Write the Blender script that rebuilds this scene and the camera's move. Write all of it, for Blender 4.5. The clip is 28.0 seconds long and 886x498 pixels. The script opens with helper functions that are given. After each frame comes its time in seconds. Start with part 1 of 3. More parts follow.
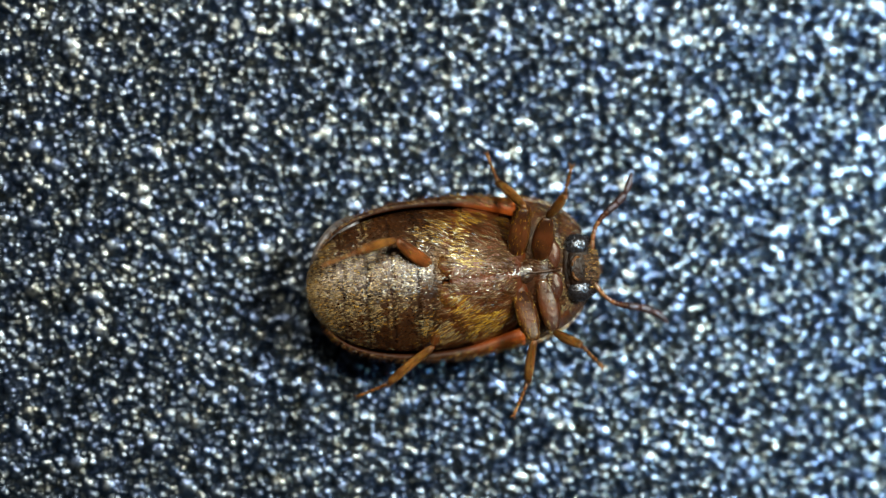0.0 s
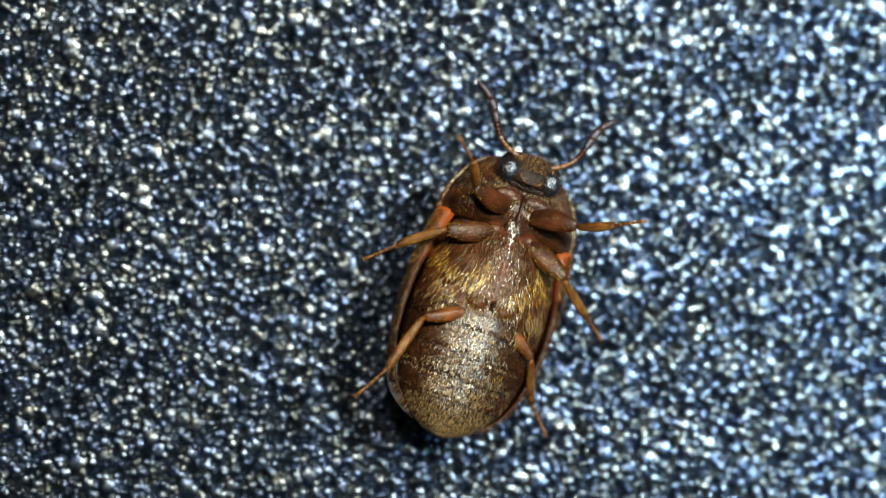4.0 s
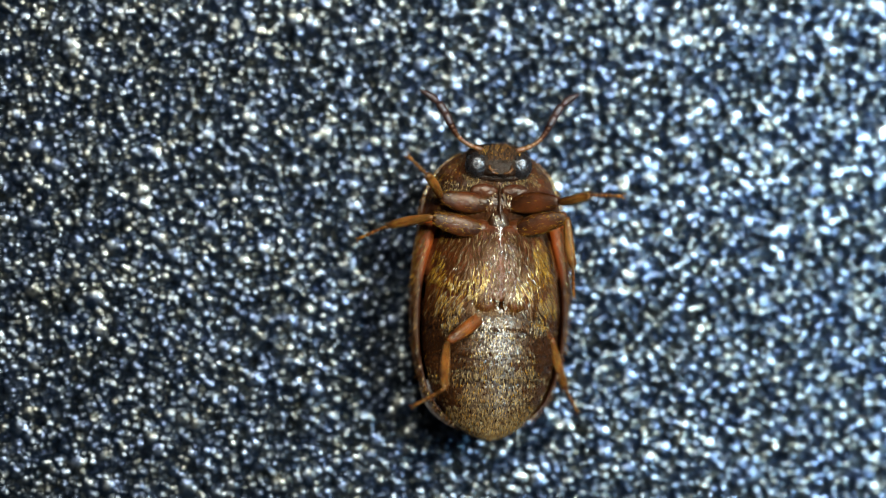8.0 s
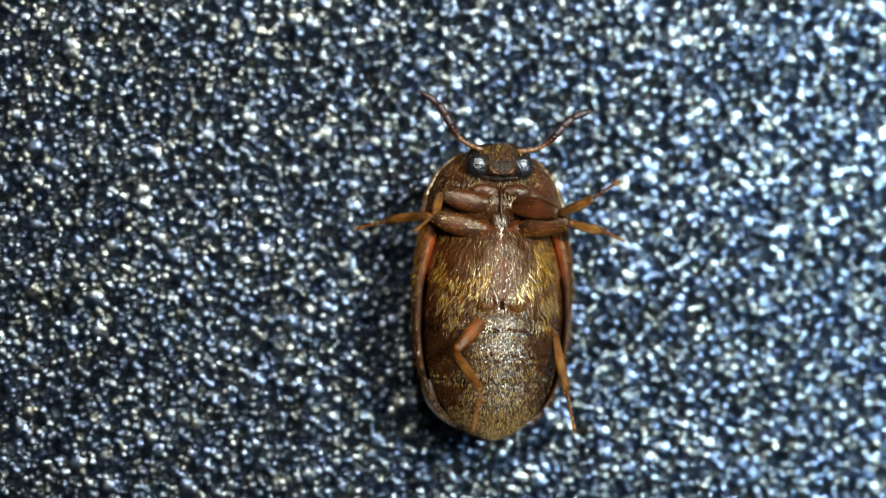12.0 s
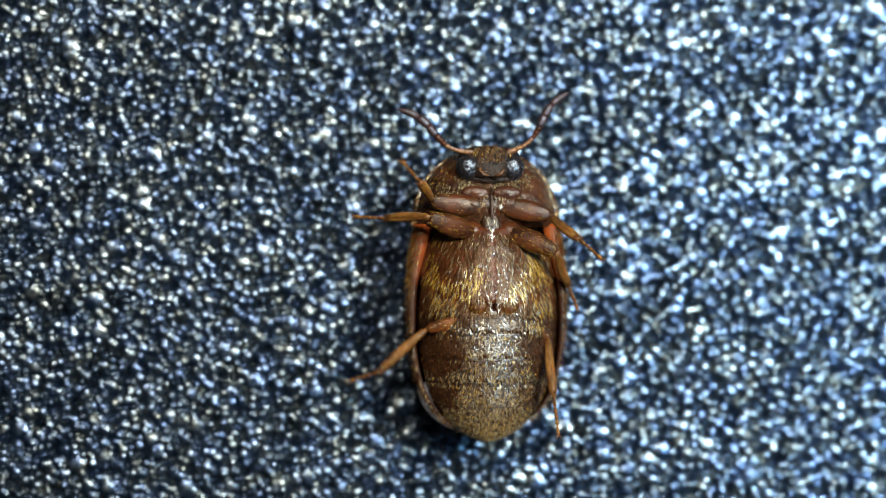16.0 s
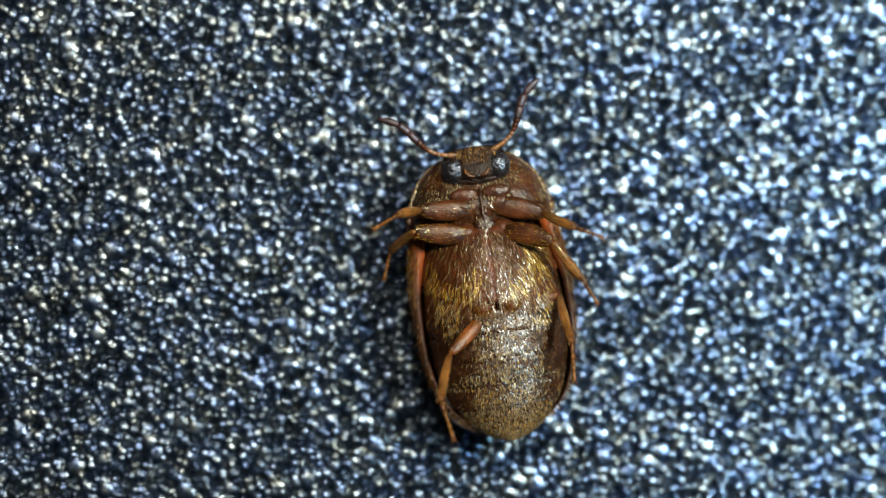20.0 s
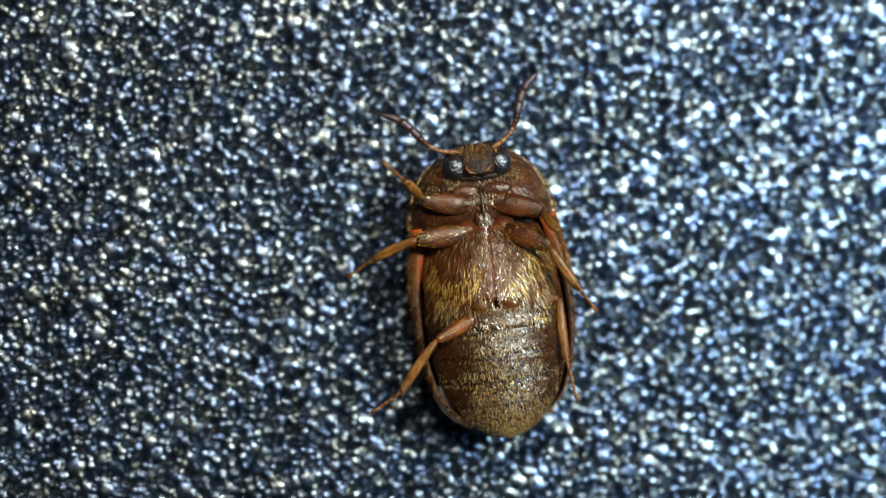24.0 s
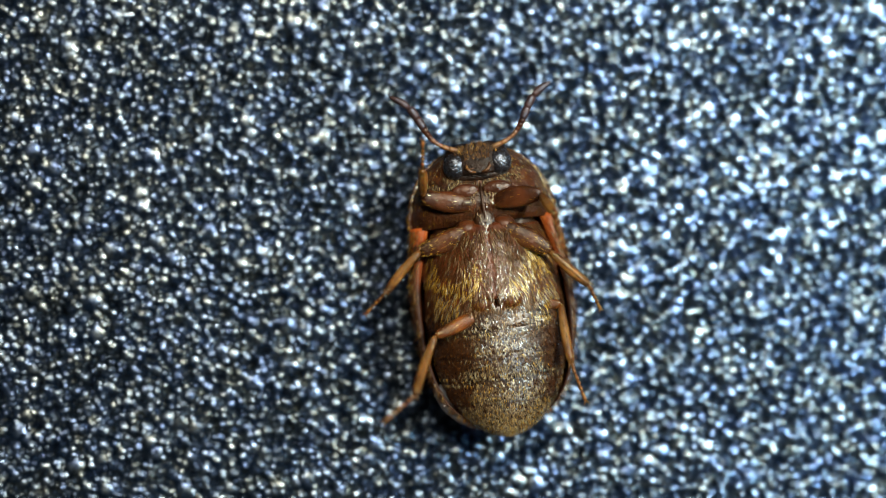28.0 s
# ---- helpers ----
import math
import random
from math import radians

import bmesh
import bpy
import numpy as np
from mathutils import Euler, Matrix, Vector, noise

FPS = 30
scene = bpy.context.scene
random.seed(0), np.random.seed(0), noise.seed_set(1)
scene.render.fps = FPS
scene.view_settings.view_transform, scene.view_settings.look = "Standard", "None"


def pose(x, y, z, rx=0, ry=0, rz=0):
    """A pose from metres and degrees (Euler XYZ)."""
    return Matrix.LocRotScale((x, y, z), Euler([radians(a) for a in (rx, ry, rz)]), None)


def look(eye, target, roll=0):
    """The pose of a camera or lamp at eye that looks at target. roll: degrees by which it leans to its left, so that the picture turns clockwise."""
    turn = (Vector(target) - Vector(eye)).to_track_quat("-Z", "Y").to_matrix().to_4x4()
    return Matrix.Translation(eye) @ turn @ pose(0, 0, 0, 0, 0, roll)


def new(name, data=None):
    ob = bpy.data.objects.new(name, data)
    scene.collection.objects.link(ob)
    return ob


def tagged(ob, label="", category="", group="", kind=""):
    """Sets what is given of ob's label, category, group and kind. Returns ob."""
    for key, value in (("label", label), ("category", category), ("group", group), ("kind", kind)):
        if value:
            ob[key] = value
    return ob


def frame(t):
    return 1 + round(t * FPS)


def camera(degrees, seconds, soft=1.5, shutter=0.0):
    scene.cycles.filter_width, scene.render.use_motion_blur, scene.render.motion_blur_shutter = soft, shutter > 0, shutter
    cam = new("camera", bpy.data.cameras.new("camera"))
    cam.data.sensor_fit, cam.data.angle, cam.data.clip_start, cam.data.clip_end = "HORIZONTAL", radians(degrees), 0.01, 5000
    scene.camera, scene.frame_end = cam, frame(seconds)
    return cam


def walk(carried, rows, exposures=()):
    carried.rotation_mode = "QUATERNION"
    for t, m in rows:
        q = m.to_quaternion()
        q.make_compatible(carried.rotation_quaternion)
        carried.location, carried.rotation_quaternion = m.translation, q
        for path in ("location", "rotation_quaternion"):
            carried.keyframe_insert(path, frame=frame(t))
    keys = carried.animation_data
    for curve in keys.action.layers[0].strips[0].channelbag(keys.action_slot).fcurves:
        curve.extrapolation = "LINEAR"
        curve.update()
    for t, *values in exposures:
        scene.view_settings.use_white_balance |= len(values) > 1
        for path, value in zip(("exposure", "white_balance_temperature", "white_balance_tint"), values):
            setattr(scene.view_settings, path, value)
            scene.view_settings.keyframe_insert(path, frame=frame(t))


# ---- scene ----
MM = 0.001  # the plan below is in millimetres


def mm(x, y, z, rx=0, ry=0, rz=0):
    return pose(x * MM, y * MM, z * MM, rx, ry, rz)


# camera: a macro lens over the surface, leaning a little, nudged once during the shot
cam = camera(22.0, 28.0, soft=1.25, shutter=0.9)
cam.data.dof.use_dof = True
cam.data.dof.focus_distance = 23.24 * MM
cam.data.dof.aperture_fstop = 92.0
EYE = (-2.03, 0.0, 24.3)
walk(cam, [(t, mm(EYE[0] + dx, EYE[1] + dy, EYE[2] + dz, 0, -4.9, 0)) for t, dx, dy, dz in (
    (0.0, 0, 0, 0), (14.6, 0, 0, 0), (15.0, 0.002, 0.008, 0.0), (15.5, 0.004, 0.01, 0.03), (16.0, 0.006, 0.016, 0.06),
    (16.5, 0.008, 0.022, 0.03), (17.0, 0.016, 0.033, 0.0), (17.4, 0.017, 0.034, 0.0), (28.0, 0.017, 0.034, 0.0))],
    exposures=((0.0, 0.0, 6500, 10), (15.0, 0.0, 6500, 10), (16.0, 0.10, 6050, 10), (17.0, 0.05, 6250, 10), (19.0, 0.02, 6330, 10), (28.0, 0.02, 6330, 10)))

# light: a small white lamp beside the lens, and two unseen fills added for the ground
world = bpy.data.worlds.new("room")
scene.world = world
world.use_nodes = True
world.node_tree.nodes["Background"].inputs[0].default_value = (0.62, 0.72, 0.85, 1)
world.node_tree.nodes["Background"].inputs[1].default_value = 0.022


def area_lamp(name, at, target, size, watts, colour, spread=180):
    lamp = bpy.data.lights.new(name, "AREA")
    lamp.shape, lamp.size = "DISK", size * MM
    lamp.energy, lamp.color, lamp.spread = watts, colour, radians(spread)
    ob = new(name, lamp)
    ob.matrix_world = look(Vector(at) * MM, Vector(target) * MM)
    return ob


area_lamp("lamp_white", (15.0, 8.0, 28.0), (0.3, -0.2, 0.4), 5.5, 0.0150, (0.97, 0.98, 0.88))
# unseen fill from overhead, added to brighten the grains on the left
area_lamp("white_fill", (-1.5, 11.0, 33.0), (-1.5, 0.0, 0.0), 5.0, 0.0076, (1.0, 1.0, 0.95))
# unseen bluish spot, added to put a blue veil over the right-hand ground
area_lamp("blue_fill", (13.5, 4.0, 19.0), (8.0, 0.5, 0.0), 12.0, 0.00135, (0.30, 0.64, 1.0), 46)


# ---- materials ----
def material(name, dark, light, scale=8.0, rough=0.4, bump=0.3, bump_scale=60.0, spec=0.5, sub=0.0, contrast=(0.35, 0.65), stretch=(1, 1, 1)):
    """A surface in two tones, mottled at two scales, with fine relief. Scales are per millimetre."""
    m = bpy.data.materials.new(name)
    m.use_nodes = True
    n, l = m.node_tree.nodes, m.node_tree.links
    b = n["Principled BSDF"]
    tc = n.new("ShaderNodeTexCoord")
    mp = n.new("ShaderNodeMapping")
    mp.inputs["Scale"].default_value = [1000 * s for s in stretch]
    l.new(tc.outputs["Object"], mp.inputs["Vector"])
    big = n.new("ShaderNodeTexNoise")
    big.inputs["Scale"].default_value = scale
    big.inputs["Detail"].default_value = 5
    l.new(mp.outputs[0], big.inputs["Vector"])
    ramp = n.new("ShaderNodeValToRGB")
    ramp.color_ramp.elements[0].position, ramp.color_ramp.elements[1].position = contrast
    ramp.color_ramp.elements[0].color, ramp.color_ramp.elements[1].color = (*dark, 1), (*light, 1)
    l.new(big.outputs["Fac"], ramp.inputs["Fac"])
    l.new(ramp.outputs["Color"], b.inputs["Base Color"])
    small = n.new("ShaderNodeTexNoise")
    small.inputs["Scale"].default_value = bump_scale
    small.inputs["Detail"].default_value = 3
    l.new(mp.outputs[0], small.inputs["Vector"])
    rr = n.new("ShaderNodeMapRange")
    rr.inputs["To Min"].default_value, rr.inputs["To Max"].default_value = rough * 0.7, rough * 1.35
    l.new(small.outputs["Fac"], rr.inputs["Value"])
    l.new(rr.outputs[0], b.inputs["Roughness"])
    b.inputs["Specular IOR Level"].default_value = spec
    if bump:
        bp = n.new("ShaderNodeBump")
        bp.inputs["Strength"].default_value = bump
        bp.inputs["Distance"].default_value = 0.012 * MM
        l.new(small.outputs["Fac"], bp.inputs["Height"])
        l.new(bp.outputs[0], b.inputs["Normal"])
    if sub:
        b.inputs["Subsurface Weight"].default_value = sub
        b.inputs["Subsurface Radius"].default_value = (0.12, 0.035, 0.012)
        b.inputs["Subsurface Scale"].default_value = MM
    return m


def redden_shoulder(m):
    """The rim is thin and orange-red towards the shoulder."""
    n, l = m.node_tree.nodes, m.node_tree.links
    b, tc = n["Principled BSDF"], n["Texture Coordinate"]
    old = b.inputs["Base Color"].links[0].from_socket
    xyz = n.new("ShaderNodeSeparateXYZ")
    l.new(tc.outputs["Object"], xyz.inputs[0])
    rng_y = n.new("ShaderNodeMapRange")
    rng_y.inputs["From Min"].default_value, rng_y.inputs["From Max"].default_value = 0.05 * MM, 0.70 * MM
    l.new(xyz.outputs["Y"], rng_y.inputs["Value"])
    mix = n.new("ShaderNodeMix")
    mix.data_type = "RGBA"
    l.new(rng_y.outputs[0], mix.inputs["Factor"])
    l.new(old, mix.inputs["A"])
    mix.inputs["B"].default_value = (0.24, 0.043, 0.005, 1)
    l.new(mix.outputs["Result"], b.inputs["Base Color"])


def vary_gloss(m):
    """Grains differ in gloss: some are polished, others dull."""
    n, l = m.node_tree.nodes, m.node_tree.links
    spots = n.new("ShaderNodeTexNoise")
    spots.inputs["Scale"].default_value = 11.0
    spots.inputs["Detail"].default_value = 1.0
    l.new(n["Mapping"].outputs[0], spots.inputs["Vector"])
    gloss = n.new("ShaderNodeMapRange")
    gloss.inputs["From Min"].default_value, gloss.inputs["From Max"].default_value = 0.36, 0.64
    gloss.inputs["To Min"].default_value, gloss.inputs["To Max"].default_value = 0.07, 0.66
    l.new(spots.outputs["Fac"], gloss.inputs["Value"])
    l.new(gloss.outputs[0], n["Principled BSDF"].inputs["Specular IOR Level"])
    hue = n.new("ShaderNodeTexNoise")  # some grains shine bluish, some creamy
    hue.inputs["Scale"].default_value = 8.0
    hue.inputs["Detail"].default_value = 1.0
    hue.noise_dimensions = "4D"
    hue.inputs["W"].default_value = 3.7
    l.new(n["Mapping"].outputs[0], hue.inputs["Vector"])
    tint = n.new("ShaderNodeValToRGB")
    tint.color_ramp.elements[0].position, tint.color_ramp.elements[1].position = 0.36, 0.66
    tint.color_ramp.elements[0].color, tint.color_ramp.elements[1].color = (0.52, 0.66, 1.0, 1), (1.0, 1.0, 0.82, 1)
    middle = tint.color_ramp.elements.new(0.5)
    middle.color = (0.76, 0.89, 1.0, 1)
    l.new(hue.outputs["Fac"], tint.inputs["Fac"])
    l.new(tint.outputs["Color"], n["Principled BSDF"].inputs["Specular Tint"])


def hair_material(name, root, tip, rough=0.28, tint=(1.0, 0.80, 0.52), ior=1.75, spec=0.9):
    """Hair whose tone changes from one hair to the next."""
    m = bpy.data.materials.new(name)
    m.use_nodes = True
    n, l = m.node_tree.nodes, m.node_tree.links
    b = n["Principled BSDF"]
    geo = n.new("ShaderNodeNewGeometry")
    ramp = n.new("ShaderNodeValToRGB")
    ramp.color_ramp.elements[0].color, ramp.color_ramp.elements[1].color = (*root, 1), (*tip, 1)
    l.new(geo.outputs["Random Per Island"], ramp.inputs["Fac"])
    l.new(ramp.outputs["Color"], b.inputs["Base Color"])
    b.inputs["Roughness"].default_value = rough
    b.inputs["Specular Tint"].default_value = (*tint, 1)
    b.inputs["Specular IOR Level"].default_value = spec
    b.inputs["IOR"].default_value = ior
    return m


GRAIN = material("grained_plastic", (0.0016, 0.0028, 0.0042), (0.0034, 0.0070, 0.0140), 3.0, 0.30, 0.05, 40.0, 0.5)
vary_gloss(GRAIN)
GRAIN.node_tree.nodes["Principled BSDF"].inputs["IOR"].default_value = 2.3
CUTICLE = material("dark_cuticle", (0.012, 0.0040, 0.0014), (0.034, 0.0115, 0.0036), 5.0, 0.36, 0.9, 38.0, 0.5)
BELLY_SKIN = material("belly_cuticle", (0.008, 0.0028, 0.0012), (0.028, 0.0090, 0.0028), 4.0, 0.28, 0.5, 34.0, 0.6)
CHESTNUT = material("chestnut_cuticle", (0.030, 0.0064, 0.0020), (0.105, 0.0230, 0.0050), 5.0, 0.34, 0.8, 34.0, 0.30, sub=0.1)
SHIELD = material("fore_shield_cuticle", (0.012, 0.0033, 0.0014), (0.062, 0.0160, 0.0048), 4.0, 0.34, 0.9, 26.0, 0.4, sub=0.1)
RIM = material("rim_cuticle", (0.012, 0.0032, 0.0013), (0.040, 0.0100, 0.0030), 3.0, 0.42, 0.5, 40.0, 0.16)
redden_shoulder(RIM)
THIGH = material("thigh_cuticle", (0.011, 0.0026, 0.0010), (0.068, 0.0165, 0.0040), 5.0, 0.36, 0.5, 24.0, 0.24, sub=0.2)
AMBER = material("amber_leg", (0.060, 0.018, 0.0035), (0.200, 0.078, 0.0140), 5.0, 0.38, 0.5, 36.0, 0.3, sub=0.35)
ORANGE = material("orange_thigh", (0.040, 0.0095, 0.0022), (0.170, 0.046, 0.0075), 5.0, 0.36, 0.4, 30.0, 0.25, sub=0.3)
YELLOW = material("yellow_amber", (0.10, 0.034, 0.0055), (0.185, 0.072, 0.011), 9.0, 0.35, 0.3, 60.0, sub=0.3)
MOUTH = material("orange_mouth", (0.016, 0.0055, 0.0016), (0.170, 0.062, 0.010), 18.0, 0.42, 1.0, 34.0, 0.35)
CLUB = material("smoky_club", (0.016, 0.0065, 0.005), (0.044, 0.0175, 0.012), 9.0, 0.38, 0.5, 70.0)
HEAD = material("head_cuticle", (0.0035, 0.0018, 0.0012), (0.015, 0.0050, 0.0020), 12.0, 0.45, 1.0, 36.0, 0.2)
EYE_BLACK = material("black_eye", (0.004, 0.0035, 0.0035), (0.010, 0.007, 0.006), 9.0, 0.27, 1.0, 30.0, 0.7)
WING = material("wing_film", (0.05, 0.040, 0.034), (0.13, 0.108, 0.092), 6.0, 0.3, 0.2, 30.0)
for m in (CUTICLE, BELLY_SKIN, CHESTNUT, SHIELD, THIGH, AMBER, ORANGE, RIM, HEAD):  # brown skin reflects warmly
    m.node_tree.nodes["Principled BSDF"].inputs["Specular Tint"].default_value = (1.0, 0.82, 0.62, 1)
GOLD = hair_material("gold_hair", (0.050, 0.015, 0.0015), (0.36, 0.180, 0.019), 0.27, tint=(1.0, 0.86, 0.46), ior=1.5)
PALE = hair_material("pale_hair", (0.022, 0.0100, 0.0036), (0.265, 0.172, 0.070), 0.24, tint=(1.0, 0.93, 0.78), ior=1.55)
BROWN = hair_material("brown_hair", (0.012, 0.0036, 0.0009), (0.075, 0.0230, 0.0046), 0.34, tint=(1.0, 0.68, 0.36), ior=1.48, spec=0.45)


# ---- tools ----
def spline(points, t):
    """Smooth value through (t, value) pairs, ends held."""
    ts, vs = [p[0] for p in points], [p[1] for p in points]
    if t <= ts[0]:
        return vs[0]
    if t >= ts[-1]:
        return vs[-1]
    i = max(k for k in range(len(ts)) if ts[k] <= t)
    i = min(i, len(ts) - 2)

    def slope(k):
        a, b = max(k - 1, 0), min(k + 1, len(ts) - 1)
        return (vs[b] - vs[a]) / (ts[b] - ts[a])
    h = ts[i + 1] - ts[i]
    u = (t - ts[i]) / h
    return ((2 * u**3 - 3 * u**2 + 1) * vs[i] + (u**3 - 2 * u**2 + u) * h * slope(i)
            + (3 * u**2 - 2 * u**3) * vs[i + 1] + (u**3 - u**2) * h * slope(i + 1))


def loft(rings, caps=True, bm=None, mat=0, closed=True):
    """Skin over rings of points."""
    bm = bm or bmesh.new()
    made = [[bm.verts.new(p) for p in ring] for ring in rings]
    k = len(rings[0])
    for a, b in zip(made, made[1:]):
        for i in range(k if closed else k - 1):
            f = bm.faces.new((a[i], a[(i + 1) % k], b[(i + 1) % k], b[i]))
            f.material_index = mat
    if caps and closed:
        for ring in (made[0], made[-1]):
            f = bm.faces.new(ring)
            f.material_index = mat
    return bm


def tube(path, radii, sides=10, bm=None, mat=0, flat=1.0):
    """A round limb along path; flat squeezes it in height."""
    pts = [Vector(p) for p in path]
    rings = []
    for i, p in enumerate(pts):
        d = (pts[min(i + 1, len(pts) - 1)] - pts[max(i - 1, 0)]).normalized()
        up = Vector((0, 0, 1)) if abs(d.z) < 0.9 else Vector((0, 1, 0))
        s = d.cross(up).normalized()
        u = s.cross(d)
        r = radii[i]
        rings.append([p + s * (r * math.cos(a)) + u * (r * flat * math.sin(a)) for a in (2 * math.pi * j / sides for j in range(sides))])
    return loft(rings, bm=bm, mat=mat)


def blob(centre, size, bm=None, seg=16, rings=10, power=1.0, mat=0):
    """A rounded lump."""
    rows = []
    for i in range(rings + 1):
        th = math.pi * (0.02 + 0.96 * i / rings)
        r, z = math.sin(th) ** power, math.cos(th)
        rows.append([(centre[0] + size[0] * r * math.cos(a), centre[1] + size[1] * r * math.sin(a), centre[2] + size[2] * z)
                     for a in (2 * math.pi * j / seg for j in range(seg))])
    return loft(rows, bm=bm, mat=mat)


def part(name, bm, mats, parent=None, label="", kind=""):
    """Link a bmesh, drawn in millimetres, as one mesh object under its parent."""
    bmesh.ops.recalc_face_normals(bm, faces=bm.faces)
    bmesh.ops.scale(bm, vec=(MM, MM, MM), verts=bm.verts)
    me = bpy.data.meshes.new(name)
    for f in bm.faces:
        f.smooth = True
    bm.to_mesh(me)
    bm.free()
    for m in (mats if isinstance(mats, (list, tuple)) else [mats]):
        me.materials.append(m)
    ob = new(name, me)
    ob.parent = parent
    return tagged(ob, label, kind=kind)


def hair_mesh(name, hairs, mats, parent, label):
    """Hairs as thin bent blades: root, lie, normal, length, width, material."""
    verts, faces, index = [], [], []
    for root, lie, nor, ln, wd, mi in hairs:
        side = lie.cross(nor).normalized() * (wd / 2)
        mid = root + lie * (ln * 0.5) + nor * (ln * 0.05)
        tip = root + lie * ln + nor * (ln * 0.045)
        i = len(verts)
        ridge = nor * (wd * 0.06)
        verts += [root - side, root + side, mid - side * 0.8 , mid + side * 0.8, tip, mid + ridge]
        faces += [(i, i + 1, i + 5), (i, i + 5, i + 2), (i + 1, i + 3, i + 5), (i + 2, i + 5, i + 4), (i + 5, i + 3, i + 4)]
        index += [mi] * 5
    me = bpy.data.meshes.new(name)
    me.from_pydata([v * MM for v in verts], [], faces)
    for m in mats:
        me.materials.append(m)
    me.polygons.foreach_set("material_index", index)
    me.update()
    ob = new(name, me)
    ob.parent = parent
    return tagged(ob, label, kind="stuff")


rng = random.Random(7)


# ---- ground ----
def axis(half, step, reach):
    """Even steps over the middle, then ever wider ones out to reach."""
    a = list(np.arange(0, half, step))
    d = step
    while a[-1] < reach:
        d *= 1.35
        a.append(a[-1] + d)
    return np.array([-v for v in a[:0:-1]] + a)


def grained_ground():
    """One sheet of moulded plastic, covered in small rounded grains."""
    xs, ys = axis(5.3, 0.0110, 90), axis(3.25, 0.0110, 90)
    X, Y = np.meshgrid(xs, ys)
    r = np.random.RandomState(5)
    pitch, n = 0.094, 256
    jx, jy = r.uniform(0.0, 1.0, (n, n)), r.uniform(0.0, 1.0, (n, n))
    top, size = -0.016 * r.uniform(0, 1, (n, n)), r.uniform(0.027, 0.052, (n, n))
    broad = r.uniform(0, 1, (n, n)) < 0.04  # a few grains are broad and flat
    top, size = np.where(broad, top + 0.004, top), np.where(broad, r.uniform(0.062, 0.088, (n, n)), size)
    gx, gy = X / pitch, Y / pitch
    ix, iy = np.floor(gx).astype(int), np.floor(gy).astype(int)
    H = np.full(X.shape, -0.14)
    for dx in (-1, 0, 1):
        for dy in (-1, 0, 1):
            cx, cy = (ix + dx) % n, (iy + dy) % n
            q = ((ix + dx + jx[cy, cx] - gx) ** 2 + (iy + dy + jy[cy, cx] - gy) ** 2) * (pitch / size[cy, cx]) ** 2
            H = np.maximum(H, top[cy, cx] - 0.0085 * q - 0.005 * q ** 2)
    far = np.maximum(np.abs(X) - 5.3, np.abs(Y) - 3.25)
    H = np.where(far > 0.3, -0.02, H)
    for k in range(7):  # slow unevenness of the moulding
        a, f = r.uniform(0, 6.28), r.uniform(2.0, 7.0)
        H += 0.0022 * np.sin((X * math.cos(a) + Y * math.sin(a)) * f + r.uniform(0, 6.28))
    h, w = X.shape
    me = bpy.data.meshes.new("ground")
    co = np.stack([X, Y, H], -1).reshape(-1, 3) * MM
    i = np.arange(h * w).reshape(h, w)
    quads = np.stack([i[:-1, :-1], i[:-1, 1:], i[1:, 1:], i[1:, :-1]], -1).reshape(-1, 4)
    me.vertices.add(len(co))
    me.vertices.foreach_set("co", co.ravel())
    me.loops.add(quads.size)
    me.loops.foreach_set("vertex_index", quads.ravel())
    me.polygons.add(len(quads))
    me.polygons.foreach_set("loop_start", np.arange(0, quads.size, 4))
    me.update(calc_edges=True)
    me.polygons.foreach_set("use_smooth", np.ones(len(quads), bool))
    me.validate()
    me.materials.append(GRAIN)
    return tagged(new("ground", me), "blue-black moulded plastic surface covered in tiny glossy grains", "surface", kind="structure")


grained_ground()
# ---- beetle ----
RIM_Z = 0.60
LIFT = 0.20  # how far the dome of the back reaches below the zero of the body
OUTLINE = ((-1.41, 0.03), (-1.38, 0.235), (-1.32, 0.378), (-1.23, 0.505), (-1.08, 0.632), (-0.82, 0.745), (-0.50, 0.815), (-0.1, 0.84), (0.3, 0.825), (0.74, 0.765))
FOLD = ((-1.41, 0.006), (-1.2, 0.026), (-0.8, 0.055), (-0.4, 0.078), (0.1, 0.110), (0.5, 0.17), (0.74, 0.20))
NECK = ((0.70, 0.755), (0.86, 0.755), (1.04, 0.705), (1.2, 0.63), (1.32, 0.54), (1.42, 0.41), (1.48, 0.25), (1.50, 0.08))
TAIL = ((-1.495, 0.06), (-1.48, 0.145), (-1.45, 0.22), (-1.40, 0.30), (-1.34, 0.375), (-1.27, 0.445), (-1.18, 0.51))
BELLY = ((-1.57, 0.06), (-1.40, 0.18), (-1.2, 0.28), (-0.85, 0.39), (-0.4, 0.45), (0.1, 0.46), (0.5, 0.42), (0.75, 0.34))


def half_width(y):
    return spline(OUTLINE, y)


def belly_width(y):
    inside = max(half_width(y) - spline(FOLD, y) - 0.012, 0.02)
    return max(inside, spline(TAIL, y)) if y < -1.18 else inside


def belly(x, y):
    """The height of the underside, which faces up, at x, y."""
    q = min(abs(x) / belly_width(y), 0.999)
    return RIM_Z + 0.07 * min(1.0, max(0.0, (-0.9 - y) / 0.5)) + spline(BELLY, y) * (1 - q ** 2.0) ** 0.67


def throat(x, y):
    """The height of the underside of the forebody."""
    q = min(abs(x) / max(spline(NECK, y) - 0.03, 0.05), 0.999)
    return 0.56 + spline(((0.7, 0.24), (0.78, 0.32), (0.95, 0.36), (1.2, 0.28), (1.4, 0.16), (1.5, 0.06)), y) * (1 - q ** 2.4) ** 0.55


